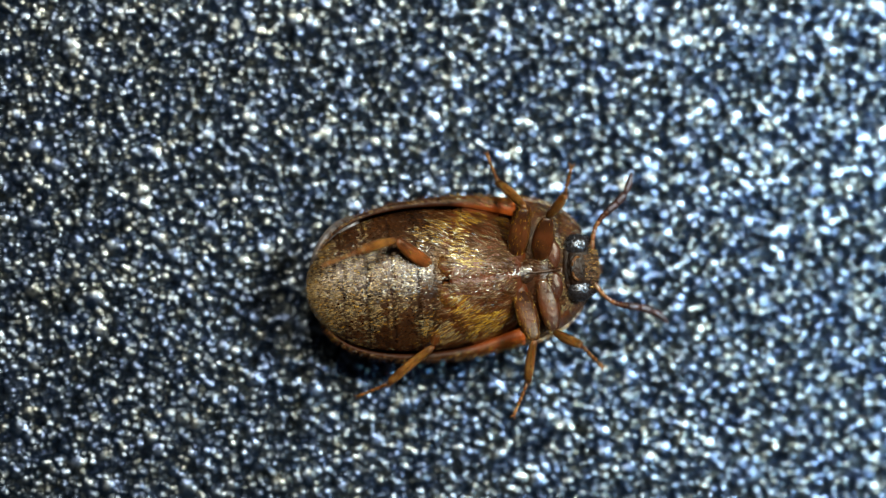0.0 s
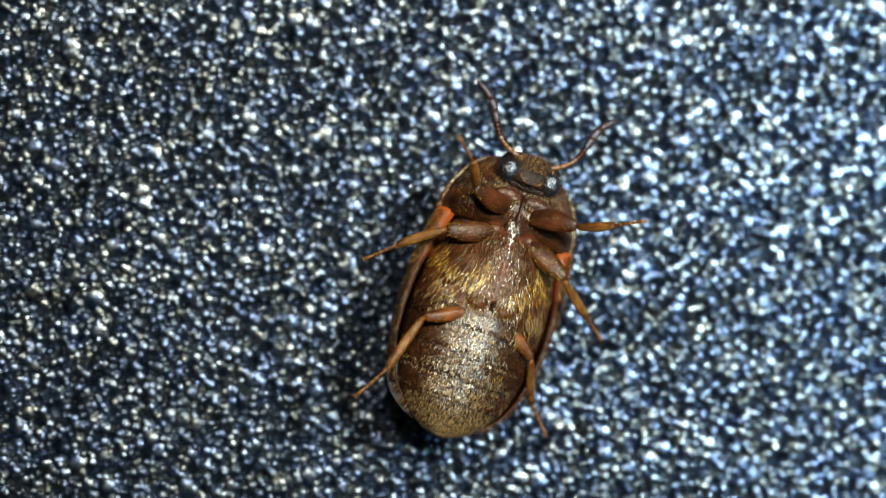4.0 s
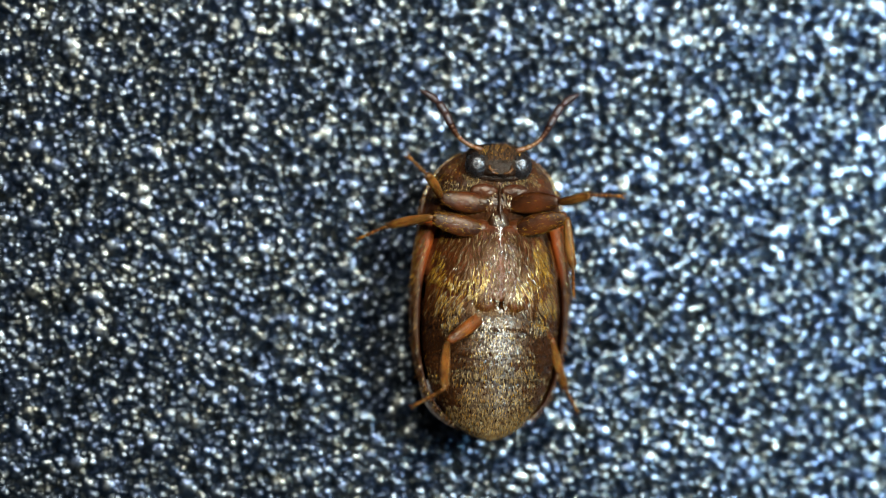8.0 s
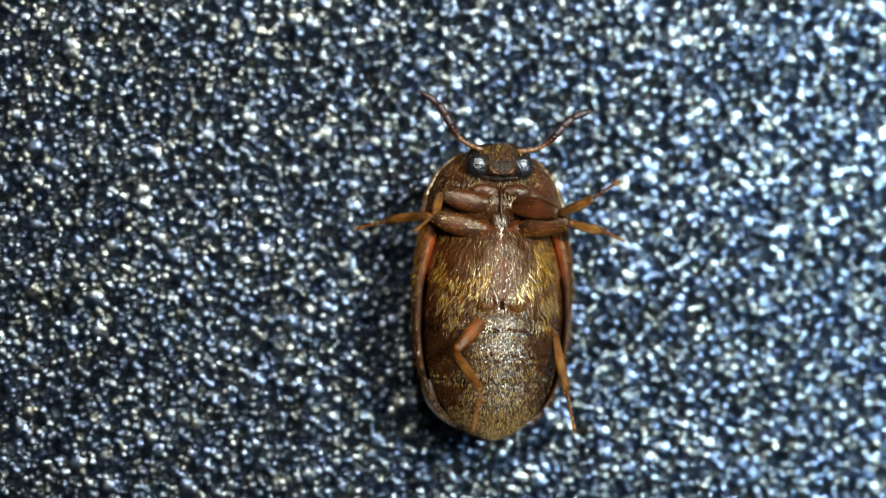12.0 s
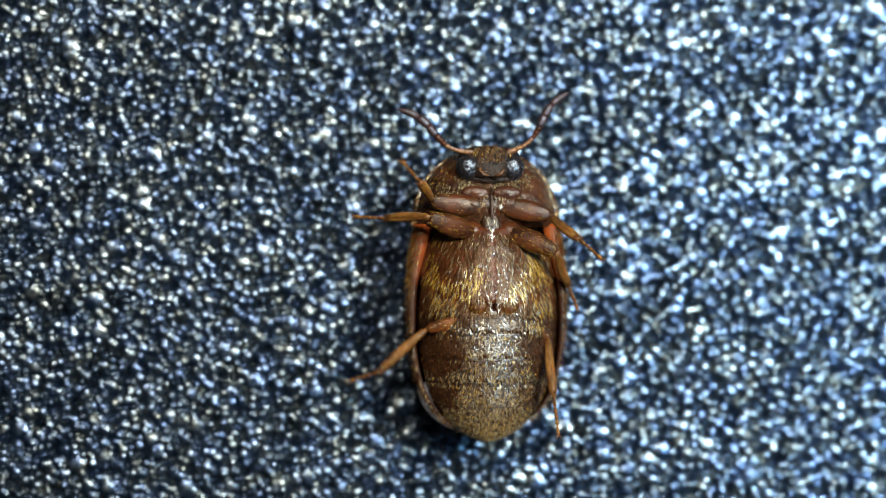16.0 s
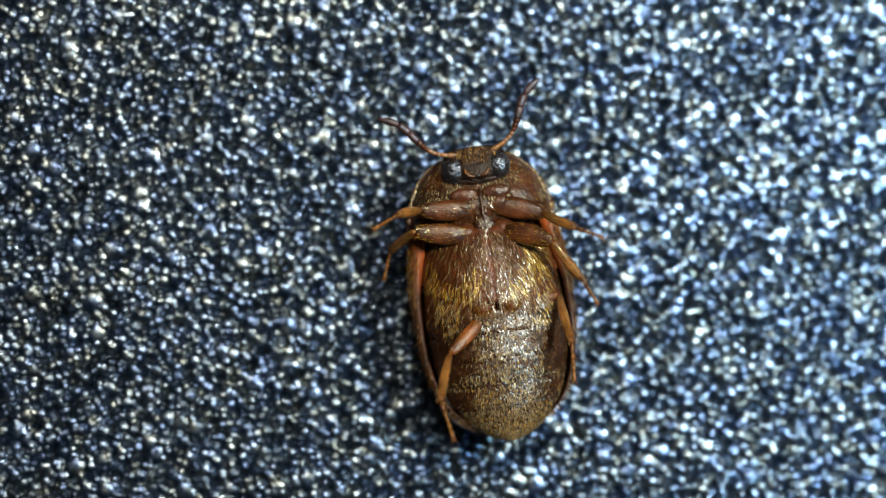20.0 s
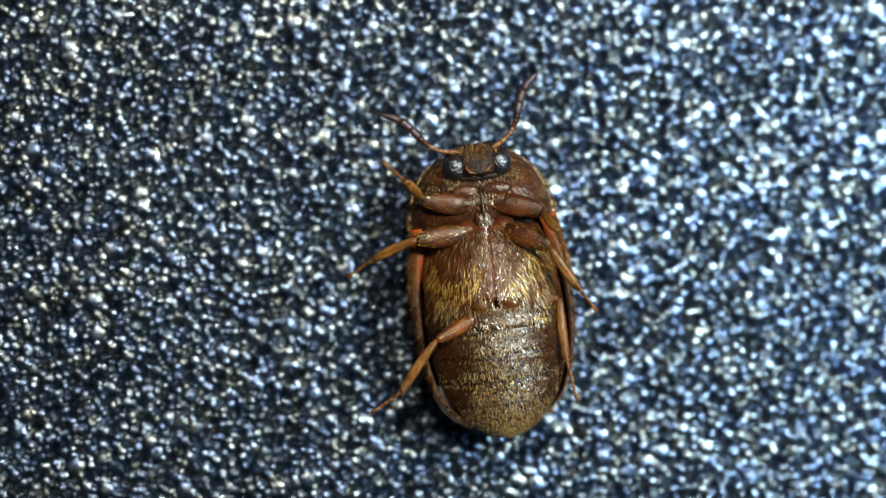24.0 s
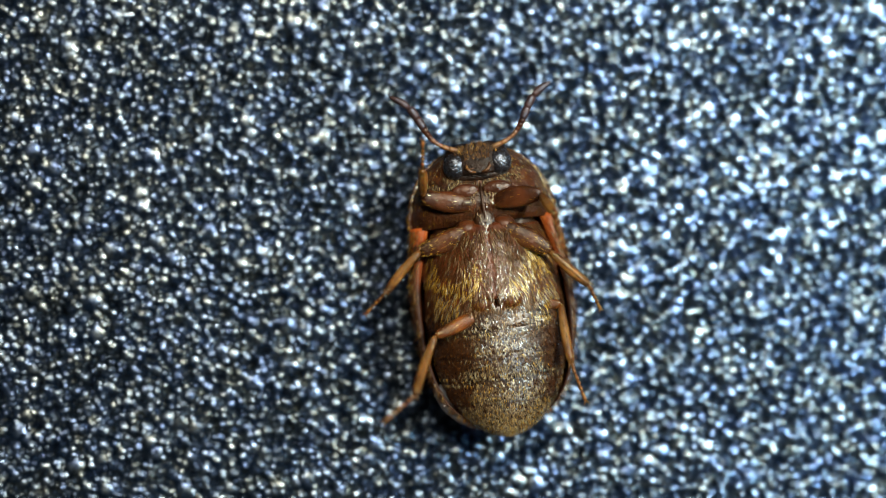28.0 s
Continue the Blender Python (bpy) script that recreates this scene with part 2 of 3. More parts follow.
RINGS = (-0.16, -0.385, -0.645, -0.89, -1.13, -1.49)


def skin(x, y):
    """The height of the outermost plate: breast, then hip plates, then the belly rings."""
    yb, yh = y - 0.50 * x * x, y - 0.05 * x * x
    if yb > -0.07:
        return belly(x, y) + 0.010 + 0.040 * max(0.0, (0.70 - yb) / 0.77) ** 2
    if yh > -0.19:
        return belly(x, y) + 0.010 + 0.012 * ((0.14 - yh) / 0.33) ** 2
    for k in range(5):
        yy = y - (0.06 * x * x if k < 4 else 0.0)
        if yy > RINGS[k + 1]:
            v = (RINGS[k] + 0.03 - yy) / (RINGS[k] + 0.03 - RINGS[k + 1])
            return belly(x, y) + 0.004 - 0.002 * k + 0.022 * v * v
    return belly(x, y)


beetle = tagged(new("beetle"), "small brown beetle with golden hairs lying on its back, legs waving", "beetle")


def plate(height, x0, x1, y0, y1, nx, ny, lift=0.0, bow=0.0, crease=0.0, thick=0.05, lip=0.0):
    """A shield of skin over the underside: x0, x1 run with y, the hind edge bowed and lipped; with a back face."""
    top, low = [], []
    for j in range(ny + 1):
        v = j / ny
        yy = y0 + (y1 - y0) * v
        a, b = x0(yy), x1(yy)
        rt, rl = [], []
        for i in range(nx + 1):
            x = a + (b - a) * i / nx
            y = yy + bow * (x * x)
            z = height(x, y) + lift + lip * v ** 2
            z -= crease * math.exp(-(x / 0.012) ** 2)
            edge = min(1.0, min(i, nx - i, j, ny - j) / 1.0)
            if edge < 1:
                z -= 0.014
            z += 0.003 * noise.noise(Vector((x * 14, y * 14, 3)))
            rt.append((x, y, z))
            rl.append((x, y, z - thick))
        top.append(rt + rl[::-1])
    return loft(top)


def make_body():
    # wing cases: a dome that rests on the ground, its rim folded over
    for side, word in ((-1, "left"), (1, "right")):
        rings = []
        for j in range(49):
            y = 0.74 - 2.15 * (j / 48) ** 0.93
            w, e = half_width(y), spline(FOLD, y)
            d = (RIM_Z + LIFT) * max(0.02, 1 - abs((y + 0.15) / 1.36) ** 3.2) ** 0.7
            out = [(w * math.sin(a) ** 0.9, RIM_Z - d * math.cos(a)) for a in (math.pi / 2 * k / 12 for k in range(13))]
            out += [(w - 0.004, RIM_Z + 0.035), (w - e * 0.25, RIM_Z + 0.075), (w - e * 0.6, RIM_Z + 0.09), (w - e * 0.92, RIM_Z + 0.075), (w - e, RIM_Z + 0.05)]
            inn = [((w - 0.03) * math.sin(a) ** 0.9, RIM_Z - 0.01 - (d - 0.035) * math.cos(a)) for a in (math.pi / 2 * k / 6 for k in range(6, -1, -1))]
            inn = [(max(p[0] - (0.0 if k else e * 0.4), 0.0), p[1]) for k, p in enumerate(inn)]
            rings.append([(side * (max(p[0], 0.0) + 0.002), y, p[1]) for p in out + inn])
        part("wing_case", loft(rings), RIM, beetle, "chestnut wing case with an orange-red folded rim")
    # a dull inner body that fills the dome
    rings = []
    for j in range(25):
        y = 0.9 - 2.33 * j / 24
        w = max(belly_width(min(y, 0.7)) * 0.95, 0.02)
        h = max(spline(BELLY, y) - 0.15, 0.01)
        rings.append([(w * math.cos(a), y, RIM_Z - 0.03 + (h if math.sin(a) > 0 else 0.30 * max(0.05, 1 - abs((y + 0.2) / 1.3) ** 3)) * math.sin(a)) for a in (2 * math.pi * k / 24 for k in range(24))])
    part("inner_body", loft(rings), CUTICLE, beetle, "dark brown inner body between the wing cases")
    # belly rings
    for k in range(5):
        y0, y1 = RINGS[k] + 0.03, RINGS[k + 1]
        part("belly_ring", plate(belly, lambda y: -belly_width(y) * 0.985, lambda y: belly_width(y) * 0.985, y0, y1, 40, 10, 0.004 - 0.002 * k, 0.06 if k < 4 else 0.0, 0, 0.04, 0.022), BELLY_SKIN, beetle,
             "dark brown belly ring with short pale hair")
    # breast plate with its middle groove
    part("breast_plate", plate(belly, lambda y: -min(belly_width(y) * 0.98, 0.20 + 1.2 * (0.72 - y)), lambda y: min(belly_width(y) * 0.98, 0.20 + 1.2 * (0.72 - y)), 0.70, -0.07, 48, 30, 0.010, 0.50, 0.015, 0.05, 0.040),
         CHESTNUT, beetle, "chestnut breast plate with a shiny middle groove")
    for s in (-1, 1):
        part("side_plate", plate(belly, lambda y: 0.36 * s, lambda y: belly_width(y) * 0.985 * s, 0.66, 0.10, 12, 12, 0.004, 0, 0, 0.04, 0.0), CHESTNUT, beetle, "brown side plate of the breast")
        # plates over the roots of the hind legs
        part("hind_hip_plate", plate(belly, lambda y: 0.03 * s, lambda y: belly_width(y) * 0.96 * s, 0.14, -0.19, 22, 9, 0.010, 0.05, 0, 0.05, 0.012), CHESTNUT, beetle, "golden-haired plate at the root of a hind leg")
    part("middle_breast", blob((0, 0.72, 0.905), (0.11, 0.14, 0.06), power=0.8), CUTICLE, beetle, "dark middle breast piece")
    # forebody: shield rounded all over, its underside facing up
    rings = []
    for j in range(57):
        y = 0.71 + 0.79 * j / 56
        w = spline(NECK, y)
        ring = []
        for k in range(80):
            a = 2 * math.pi * k / 80
            x = w * math.copysign(abs(math.cos(a)) ** 0.8, math.cos(a))
            if math.sin(a) >= 0:
                z = throat(x, y)
                z += 0.016 * noise.noise(Vector((x * 5, y * 8, 0))) + 0.010 * noise.noise(Vector((x * 17, y * 17, 4)))
            else:
                z = 0.56 + 0.47 * (1 - ((y - 0.7) / 0.85) ** 2.2) * math.sin(a)
            ring.append((x, y, z))
        rings.append(ring)
    part("fore_shield", loft(rings), SHIELD, beetle, "chestnut fore shield with golden hairs at its edge")
    part("throat_plate", plate(throat, lambda y: -0.33, lambda y: 0.33, 1.20, 0.98, 24, 8, 0.012, -0.25, 0.04, 0.05), CUTICLE, beetle, "dark throat plate")
    for s in (-1, 1):
        bm = blob((0.165 * s, 1.055, 0.905), (0.150, 0.078, 0.045), seg=24, rings=14, power=0.85)
        for v in bm.verts:
            v.co.z += 0.010 * noise.noise(v.co * 12) - 0.05 * abs(v.co.x) * abs(v.co.x)
        part("throat_lobe", bm, SHIELD, beetle, "rounded red-brown lobe beside the throat keel")
    part("throat_keel", tube([(0, 1.12, 0.89), (0, 1.0, 0.942), (0, 0.86, 0.950), (0, 0.74, 0.952)], [0.010, 0.014, 0.016, 0.012]), CUTICLE, beetle, "narrow dark keel between the front legs")
    # folded hind wing that shows past the rim
    rows = []
    for j in range(9):
        v = j / 8
        y = -0.86 - 0.52 * v
        w = half_width(y)
        rows.append([(-w - 0.038 * math.sin(math.pi * v) ** 0.7 + 0.05 * i, y - 0.02 * (3 - i), 0.60 + 0.015 * i * (1 - v) + 0.012 * math.sin(v * 9)) for i in range(4)])
    bm = loft([r + [(p[0], p[1], p[2] - 0.008) for p in r[::-1]] for r in rows])
    part("hind_wing", bm, WING, beetle, "greyish film of a hind wing edge")


def make_head():
    bm = bmesh.new()
    rings = []
    for j in range(17):
        v = j / 16
        y = 1.215 + 0.325 * v
        w = 0.335 * math.sin(math.pi * (0.16 + 0.62 * v)) ** 0.7
        if v > 0.9:
            w *= 1 - (v - 0.9) * 3.2
        ring = []
        for k in range(28):
            a = 2 * math.pi * k / 28
            z = 0.78 + (0.17 if math.sin(a) > 0 else 0.2) * math.sin(a) * (1 - 0.55 * v ** 2)
            ring.append((w * math.cos(a), y, z + 0.008 * noise.noise(Vector((w * math.cos(a) * 16, y * 16, 1)))))
        rings.append(ring)
    head = part("head", loft(rings), HEAD, beetle, "dark brown head turned to the front")
    for s in (-1, 1):
        part("eye", blob((0.226 * s, 1.318, 0.838), (0.128, 0.142, 0.092), seg=28, rings=18), EYE_BLACK, head, "bulging glossy black eye")
        part("jaw", tube([(0.10 * s, 1.235, 0.885), (0.07 * s, 1.205, 0.905), (0.01 * s, 1.200, 0.91)], [0.012, 0.013, 0.007]), HEAD, head, "red-brown jaw")
        part("feeler", tube([(0.115 * s, 1.325, 0.915), (0.118 * s, 1.285, 0.945), (0.085 * s, 1.245, 0.952), (0.030 * s, 1.235, 0.945)], [0.010, 0.014, 0.015, 0.008], 12), MOUTH, head, "short orange mouth feeler")
    part("lip", blob((0, 1.272, 0.926), (0.098, 0.040, 0.016)), MOUTH, head, "glossy orange-brown upper lip")
    # chin drawn wide and dark to imitate the shadowed gap below the eyes
    part("chin", blob((0, 1.205, 0.862), (0.230, 0.060, 0.034), seg=24), HEAD, head, "dark chin, widened to stand for the shaded gap under the eyes")
    return head


ANTENNA_ROOT = {-1: (-0.175, 1.475, 0.86), 1: (0.175, 1.475, 0.86)}


def make_antenna(s):
    """Amber at the root, then a three-jointed smoky club; drawn along +y, bent like an S."""
    def at(u):
        return Vector((s * (0.055 * math.sin(2 * math.pi * u) + 0.03 * math.sin(math.pi * u)), u * 0.90, 0.03 * math.sin(2.4 * u)))
    cuts = (0.0, 0.10, 0.17, 0.22, 0.27, 0.32, 0.37, 0.42, 0.47, 0.60, 0.74, 1.0)
    fat = (0.027, 0.025, 0.022, 0.023, 0.024, 0.027, 0.031, 0.035, 0.042, 0.044, 0.039)
    root = None
    for i in range(11):
        a, b = cuts[i], cuts[i + 1]
        path = [at(a + (b - a) * k / 6) for k in range(7)]
        prof = (0.84, 0.92, 0.98, 1.0, 1.0, 0.97, 0.86) if i < 10 else (0.6, 0.9, 1.0, 0.95, 0.8, 0.55, 0.15)
        bm = tube(path, [fat[i] * p for p in prof], flat=0.8)
        mat = YELLOW if i < 5 else THIGH if i < 8 else CLUB
        if root is None:
            root = part("antenna", bm, mat, beetle, "thin antenna, amber at the root with a smoky club")
        else:
            part("antenna_joint", bm, mat, root, "smoky club joint" if i > 8 else "")
    return root


# legs: hip in the beetle's space, lengths of femur, tibia and foot
HIPS = {("front", -1): (-0.10, 0.915, 0.91), ("middle", -1): (-0.17, 0.655, 0.94), ("hind", -1): (-0.12, -0.17, 0.985),
        ("front", 1): (0.10, 0.915, 0.91), ("middle", 1): (0.17, 0.655, 0.94), ("hind", 1): (0.12, -0.17, 0.985)}
SIZES = {"front": (0.53, 0.42, 0.32), "middle": (0.55, 0.53, 0.37), "hind": (0.58, 0.64, 0.41)}


def add_bristles(bm, length, thick, count, ln, seed):
    """Short lying bristles on a limb drawn along +x."""
    r = random.Random(seed)
    for _ in range(count):
        u, a = r.uniform(0.05, 0.97), r.uniform(0, 6.283)
        nor = Vector((0, math.cos(a), math.sin(a)))
        p = Vector((u * length, 0, 0)) + nor * thick(u)
        d = (Vector((1, 0, 0)) + nor * r.uniform(0.08, 0.28)).normalized()
        side = d.cross(nor) * 0.0024
        v = [bm.verts.new(q) for q in (p - side, p + side, p + d * ln * r.uniform(0.7, 1.2))]
        bm.faces.new(v).material_index = 1 if r.random() < 0.75 else 2


def make_leg(which, s):
    hip = Vector(HIPS[which, s])
    lf, lt, lr = SIZES[which]
    inward = Vector((-0.35 * s, 0, 0))
    if which == "hind":
        coxa = blob(hip + Vector((0.02 * s, 0.070, 0.028)), (0.135, 0.115, 0.085), seg=20, rings=12)
        r = random.Random(21)
        for _ in range(420):
            a, q = r.uniform(0, 6.283), r.random() ** 0.5
            nor = Vector((q * math.cos(a), q * math.sin(a), math.sqrt(1 - q * q * 0.98)))
            p = hip + Vector((0.02 * s + 0.135 * nor.x, 0.070 + 0.115 * nor.y, 0.028 + 0.085 * nor.z))
            d = Vector((0.5 * s + r.gauss(0, 0.3), -1, 0))
            d = (d - nor * d.dot(nor)).normalized() + nor * 0.12
            side = d.cross(nor) * 0.0021
            v = [coxa.verts.new(e) for e in (p - side, p + side, p + d * r.uniform(0.03, 0.06))]
            coxa.faces.new(v).material_index = 1 if r.random() < 0.3 else 2
    elif which == "middle":
        coxa = blob(hip + Vector((0.02 * s, 0.01, -0.060)), (0.125, 0.105, 0.085), seg=20, rings=12)
    else:
        coxa = tube([hip + Vector((0.24 * s, 0.05, -0.06)), hip + Vector((0.12 * s, 0.03, -0.03)), hip + Vector((0, 0, -0.05)), hip + Vector((-0.05 * s, -0.02, -0.075))], [0.05, 0.095, 0.095, 0.06], 16, flat=0.8)
    leg = part("leg", coxa, [CHESTNUT if which == "hind" else THIGH, GOLD, BROWN], beetle, which + " leg, amber brown with fine bristles")
    k = 12

    flat = 0.52 if which == "hind" else 0.36

    def thigh(u):
        wide = spline(((0.0, 0.50), (0.15, 0.80), (0.40, 1.0), (0.62, 0.96), (0.85, 0.72), (1.0, 0.52)), u)
        return (0.110 if which != "hind" else 0.074) * wide
    bm = tube([(lf * i / k, 0.012 * math.sin(math.pi * i / k), 0) for i in range(k + 1)], [thigh(i / k) * (0.5 if i == 0 else 0.6 if i == k else 1) for i in range(k + 1)], 14, flat=flat)
    for v in bm.verts:  # an uneven, slightly keeled surface
        v.co.z += 0.006 * noise.noise(v.co * 13) - 0.006 * math.exp(-((v.co.y - 0.02) / 0.015) ** 2) * (v.co.z > 0)
        v.co.y += 0.005 * noise.noise(v.co * 9 + Vector((3, 1, 2)))
    for q in range(520 if which == "middle" else 260):
        u, a = rng.uniform(0.04, 0.97), rng.uniform(0, 6.283)
        nor = Vector((0, math.cos(a) * flat, math.sin(a))).normalized()
        p = Vector((u * lf, 0.012 * math.sin(math.pi * u) + thigh(u) * math.cos(a), thigh(u) * flat * math.sin(a) + 0.001))
        d = (Vector((1, rng.gauss(0, 0.25), 0)) + nor * rng.uniform(0.05, 0.2)).normalized()
        side = d.cross(nor) * 0.0030
        v = [bm.verts.new(e) for e in (p - side, p + side, p + d * rng.uniform(0.022, 0.042))]
        bm.faces.new(v).material_index = 1 if rng.random() < (0.45 if which == "middle" else 0.75) else 2
    femur = part("femur", bm, [ORANGE if which == "hind" else THIGH, BROWN, GOLD], leg)

    def shin(u):
        return 0.026 + 0.024 * math.sin(math.pi * min(1.0, u * 0.75 + 0.08)) ** 0.9
    bm = tube([(lt * i / k, -0.01 * math.sin(math.pi * i / k), 0) for i in range(k + 1)], [shin(i / k) * (0.6 if i in (0, k) else 1) for i in range(k + 1)], 12, flat=0.75)
    add_bristles(bm, lt, lambda u: shin(u) * 0.8, 260, 0.060, 4)
    for q in (-1, 1):
        tube([(lt * 0.97, 0.02 * q, 0), (lt * 1.07, 0.035 * q, 0.0)], [0.008, 0.002], 6, bm=bm)
    tibia = part("tibia", bm, [AMBER, BROWN, GOLD], leg)
    bm = bmesh.new()
    x = 0.0
    for i, f in enumerate((0.26, 0.17, 0.15, 0.14, 0.28)):
        ln = lr * f
        tube([(x, 0, 0), (x + ln * 0.5, 0, 0), (x + ln * 0.85, 0, 0), (x + ln, 0, 0)], [0.012, 0.017, 0.020, 0.012], 8, bm=bm)
        x += ln
    for q in (-1, 1):
        tube([(x, 0.004 * q, 0), (x + 0.03, 0.022 * q, 0.0), (x + 0.05, 0.026 * q, -0.015)], [0.008, 0.006, 0.001], 6, bm=bm)
    add_bristles(bm, lr, lambda u: 0.015, 50, 0.04, 5)
    foot = part("foot", bm, [AMBER, BROWN, PALE], leg, "thin five-jointed foot with two claws")
    return femur, tibia, foot


def make_hair():
    """Lying hair: gold in patches on the breast, pale on the belly, brown between."""
    def lay(height, x, y, back, ln, wd, mi, rise=0.0):
        e = 0.004
        p = Vector((x, y, (skin(x, y) if height is belly else height(x, y)) + rise))
        nor = Vector((height(x - e, y) - height(x + e, y), height(x, y - e) - height(x, y + e), 2 * e)).normalized()
        lie = back - nor * back.dot(nor)
        lie.normalize()
        roll = lie.cross(nor) * rng.gauss(0, 0.17)
        return p, (lie + nor * rng.gauss(0.10 if height is belly and y < -0.14 else 0.08, 0.05)).normalized(), (nor + roll).normalized(), ln, wd, mi
    def back(x, y, fan):
        return Vector((fan * x + 0.7 * noise.noise(Vector((x * 6, y * 6, 9))) + rng.gauss(0, 0.2), -1 + rng.gauss(0, 0.08), 0)).normalized()
    belly_hair, breast_hair, shield_hair, fringe = [], [], [], []
    while len(belly_hair) < 6800:
        y = rng.uniform(-1.485, -0.14)
        w = belly_width(y)
        x = rng.uniform(-1, 1) * w * 0.97
        yy = y - 0.06 * x * x
        if any(-0.004 < a - yy < 0.016 for a in RINGS[1:5]):
            continue  # the bare seam behind each ring
        # grey-gold over the tail and in blotches, dark along the flanks of the middle rings
        tone = 0.85 * noise.noise(Vector((x * 3.2, y * 5.5, 0))) + 0.45 * noise.noise(Vector((x * 9, y * 11, 4))) + 1.5 * (-0.84 - y) + 0.14
        tone -= 0.75 * math.exp(-((abs(x) / w - 0.78) / 0.26) ** 2) * (y > -1.15)
        tone += 0.5 * math.exp(-(x / 0.28) ** 2)
        tuft = math.exp(-((abs(x) - 0.50) / 0.13) ** 2 - ((y + 0.27) / 0.11) ** 2)
        tone += 1.9 * tuft
        tone += max(0.7 * ((a - yy) / (a - b) - 0.5) if b - 0.05 <= yy <= a else -1.0 for a, b in zip(RINGS, RINGS[1:]))
        if any(0.016 < a - yy < 0.034 for a in RINGS[1:5]) and rng.random() < 0.6:
            tone += 0.5
        bright = tone + rng.gauss(0, 0.30) > 0.0
        if not bright and rng.random() < 0.35:
            continue
        mi = 1 if bright and rng.random() < 0.86 - 0.4 * tuft else 0 if bright else 2
        belly_hair.append(lay(belly, x, y, back(x, y, 0.35), rng.uniform(0.026, 0.050) * (1 + 0.7 * tuft), rng.uniform(0.0040, 0.0070), mi, 0.004))
    while len(breast_hair) < 3600:
        y = rng.uniform(-0.19, 0.66)
        x = rng.uniform(-1, 1) * belly_width(y) * 0.97
        if abs(x) < 0.015 + 0.02 * rng.random():
            continue
        yb = y - 0.50 * x * x
        if -0.105 < yb < -0.07 and abs(x) > 0.08:
            continue  # the shaded step behind the breast plate
        patch = noise.noise(Vector((x * 3.6 + 5, y * 3.6, 2)))
        if yb > -0.07:  # gold along the hind edge and the sides of the breast, sparse before it
            tone = 1.5 * patch + 0.45 * noise.noise(Vector((x * 9, y * 9, 7))) + 0.50 * math.exp(-((yb + 0.02) / 0.15) ** 2) * (abs(x) > 0.12) + 1.2 * (abs(x) - 0.44) - 0.25 * (yb > 0.42) - 0.45 * math.exp(-(x / 0.2) ** 2)
        else:  # pale tufts towards the sides behind it
            tone = 1.0 * patch + 1.8 * math.exp(-((abs(x) - 0.50) / 0.16) ** 2) - 0.8
        mi = (0 if rng.random() < (0.82 if yb > -0.07 else 0.35) else 1) if tone + rng.gauss(0, 0.2) > 0.12 else 1 if rng.random() < (0.28 if abs(x) < 0.14 else 0.11) else 2
        breast_hair.append(lay(belly, x, y, back(x, y, 0.9), rng.uniform(0.055, 0.105) * (0.6 if abs(x) < 0.16 else 1), rng.uniform(0.0055, 0.0090), mi, 0.004))
    while len(shield_hair) < 2600:
        y = rng.uniform(0.72, 1.46)
        x = rng.uniform(-1, 1) * spline(NECK, y)
        if abs(x) < 0.3 and y > 1.16 + 0.6 * abs(x) or abs(x) < 0.035:
            continue
        patch = noise.noise(Vector((x * 7 + 2, y * 7, 5)))
        mi = 0 if abs(x) / spline(NECK, y) + rng.gauss(0, 0.22) > 0.98 else 1 if y > 0.92 and patch + rng.gauss(0, 0.25) > (-0.04 if abs(x) > 0.25 and y > 1.0 else 0.10) else 2
        shield_hair.append(lay(throat, x, y, back(x, y, 0.5), rng.uniform(0.022, 0.044), 0.0100 if mi == 1 else 0.0060, mi, 0.030 if abs(x) < 0.30 and 0.99 < y < 1.12 else 0.018 if abs(x) < 0.34 else 0.004))
    for _ in range(2300):  # fringe along the rim
        y = rng.uniform(-1.40, 0.72) if rng.random() < 0.6 else rng.uniform(0.0, 0.72)
        s = rng.choice((-1, 1))
        w, e = half_width(y), spline(FOLD, y)
        u = rng.random() ** 1.7
        root = Vector((s * (w - u * e * 0.7), y, RIM_Z + 0.03 + 0.055 * min(1, u * 3)))
        nor = Vector((s * (1 - u), 0, 0.5 + u)).normalized()
        lie = Vector((s * 0.75 * (1 - u * 0.6), -0.8, 0.1 + rng.gauss(0, 0.21))).normalized()
        fringe.append((root, lie, nor, rng.uniform(0.035, 0.075), 0.0038, 1 if rng.random() < 0.05 + 0.22 * (u < 0.06) else 0 if rng.random() < (0.45 if y > 0.1 and u < 0.3 else 0.08) else 2))
    for _ in range(500):  # fringe round the fore shield
        y = rng.uniform(0.74, 1.46)
        s = rng.choice((-1, 1))
        w = spline(NECK, y)
        fringe.append((Vector((s * w, y, 0.57)), Vector((s * 0.8, -0.7, 0.1 + rng.gauss(0, 0.2))).normalized(), Vector((s * 0.5, 0, 0.8)).normalized(), rng.uniform(0.03, 0.055), 0.0034, rng.choice((0, 2, 2, 2, 2))))
    for _ in range(240):  # pale collar behind the head
        x = rng.uniform(-0.46, 0.46)
        y = 1.105 + 0.62 * x * x + abs(rng.gauss(0, 0.028))
        if noise.noise(Vector((x * 11, 3, 1))) + rng.gauss(0, 0.2) < -0.05:
            continue
        shield_hair.append(lay(throat, x, y, back(x, y, 0.5), rng.uniform(0.022, 0.05), 0.0085, rng.choice((1, 1, 2)), 0.020))
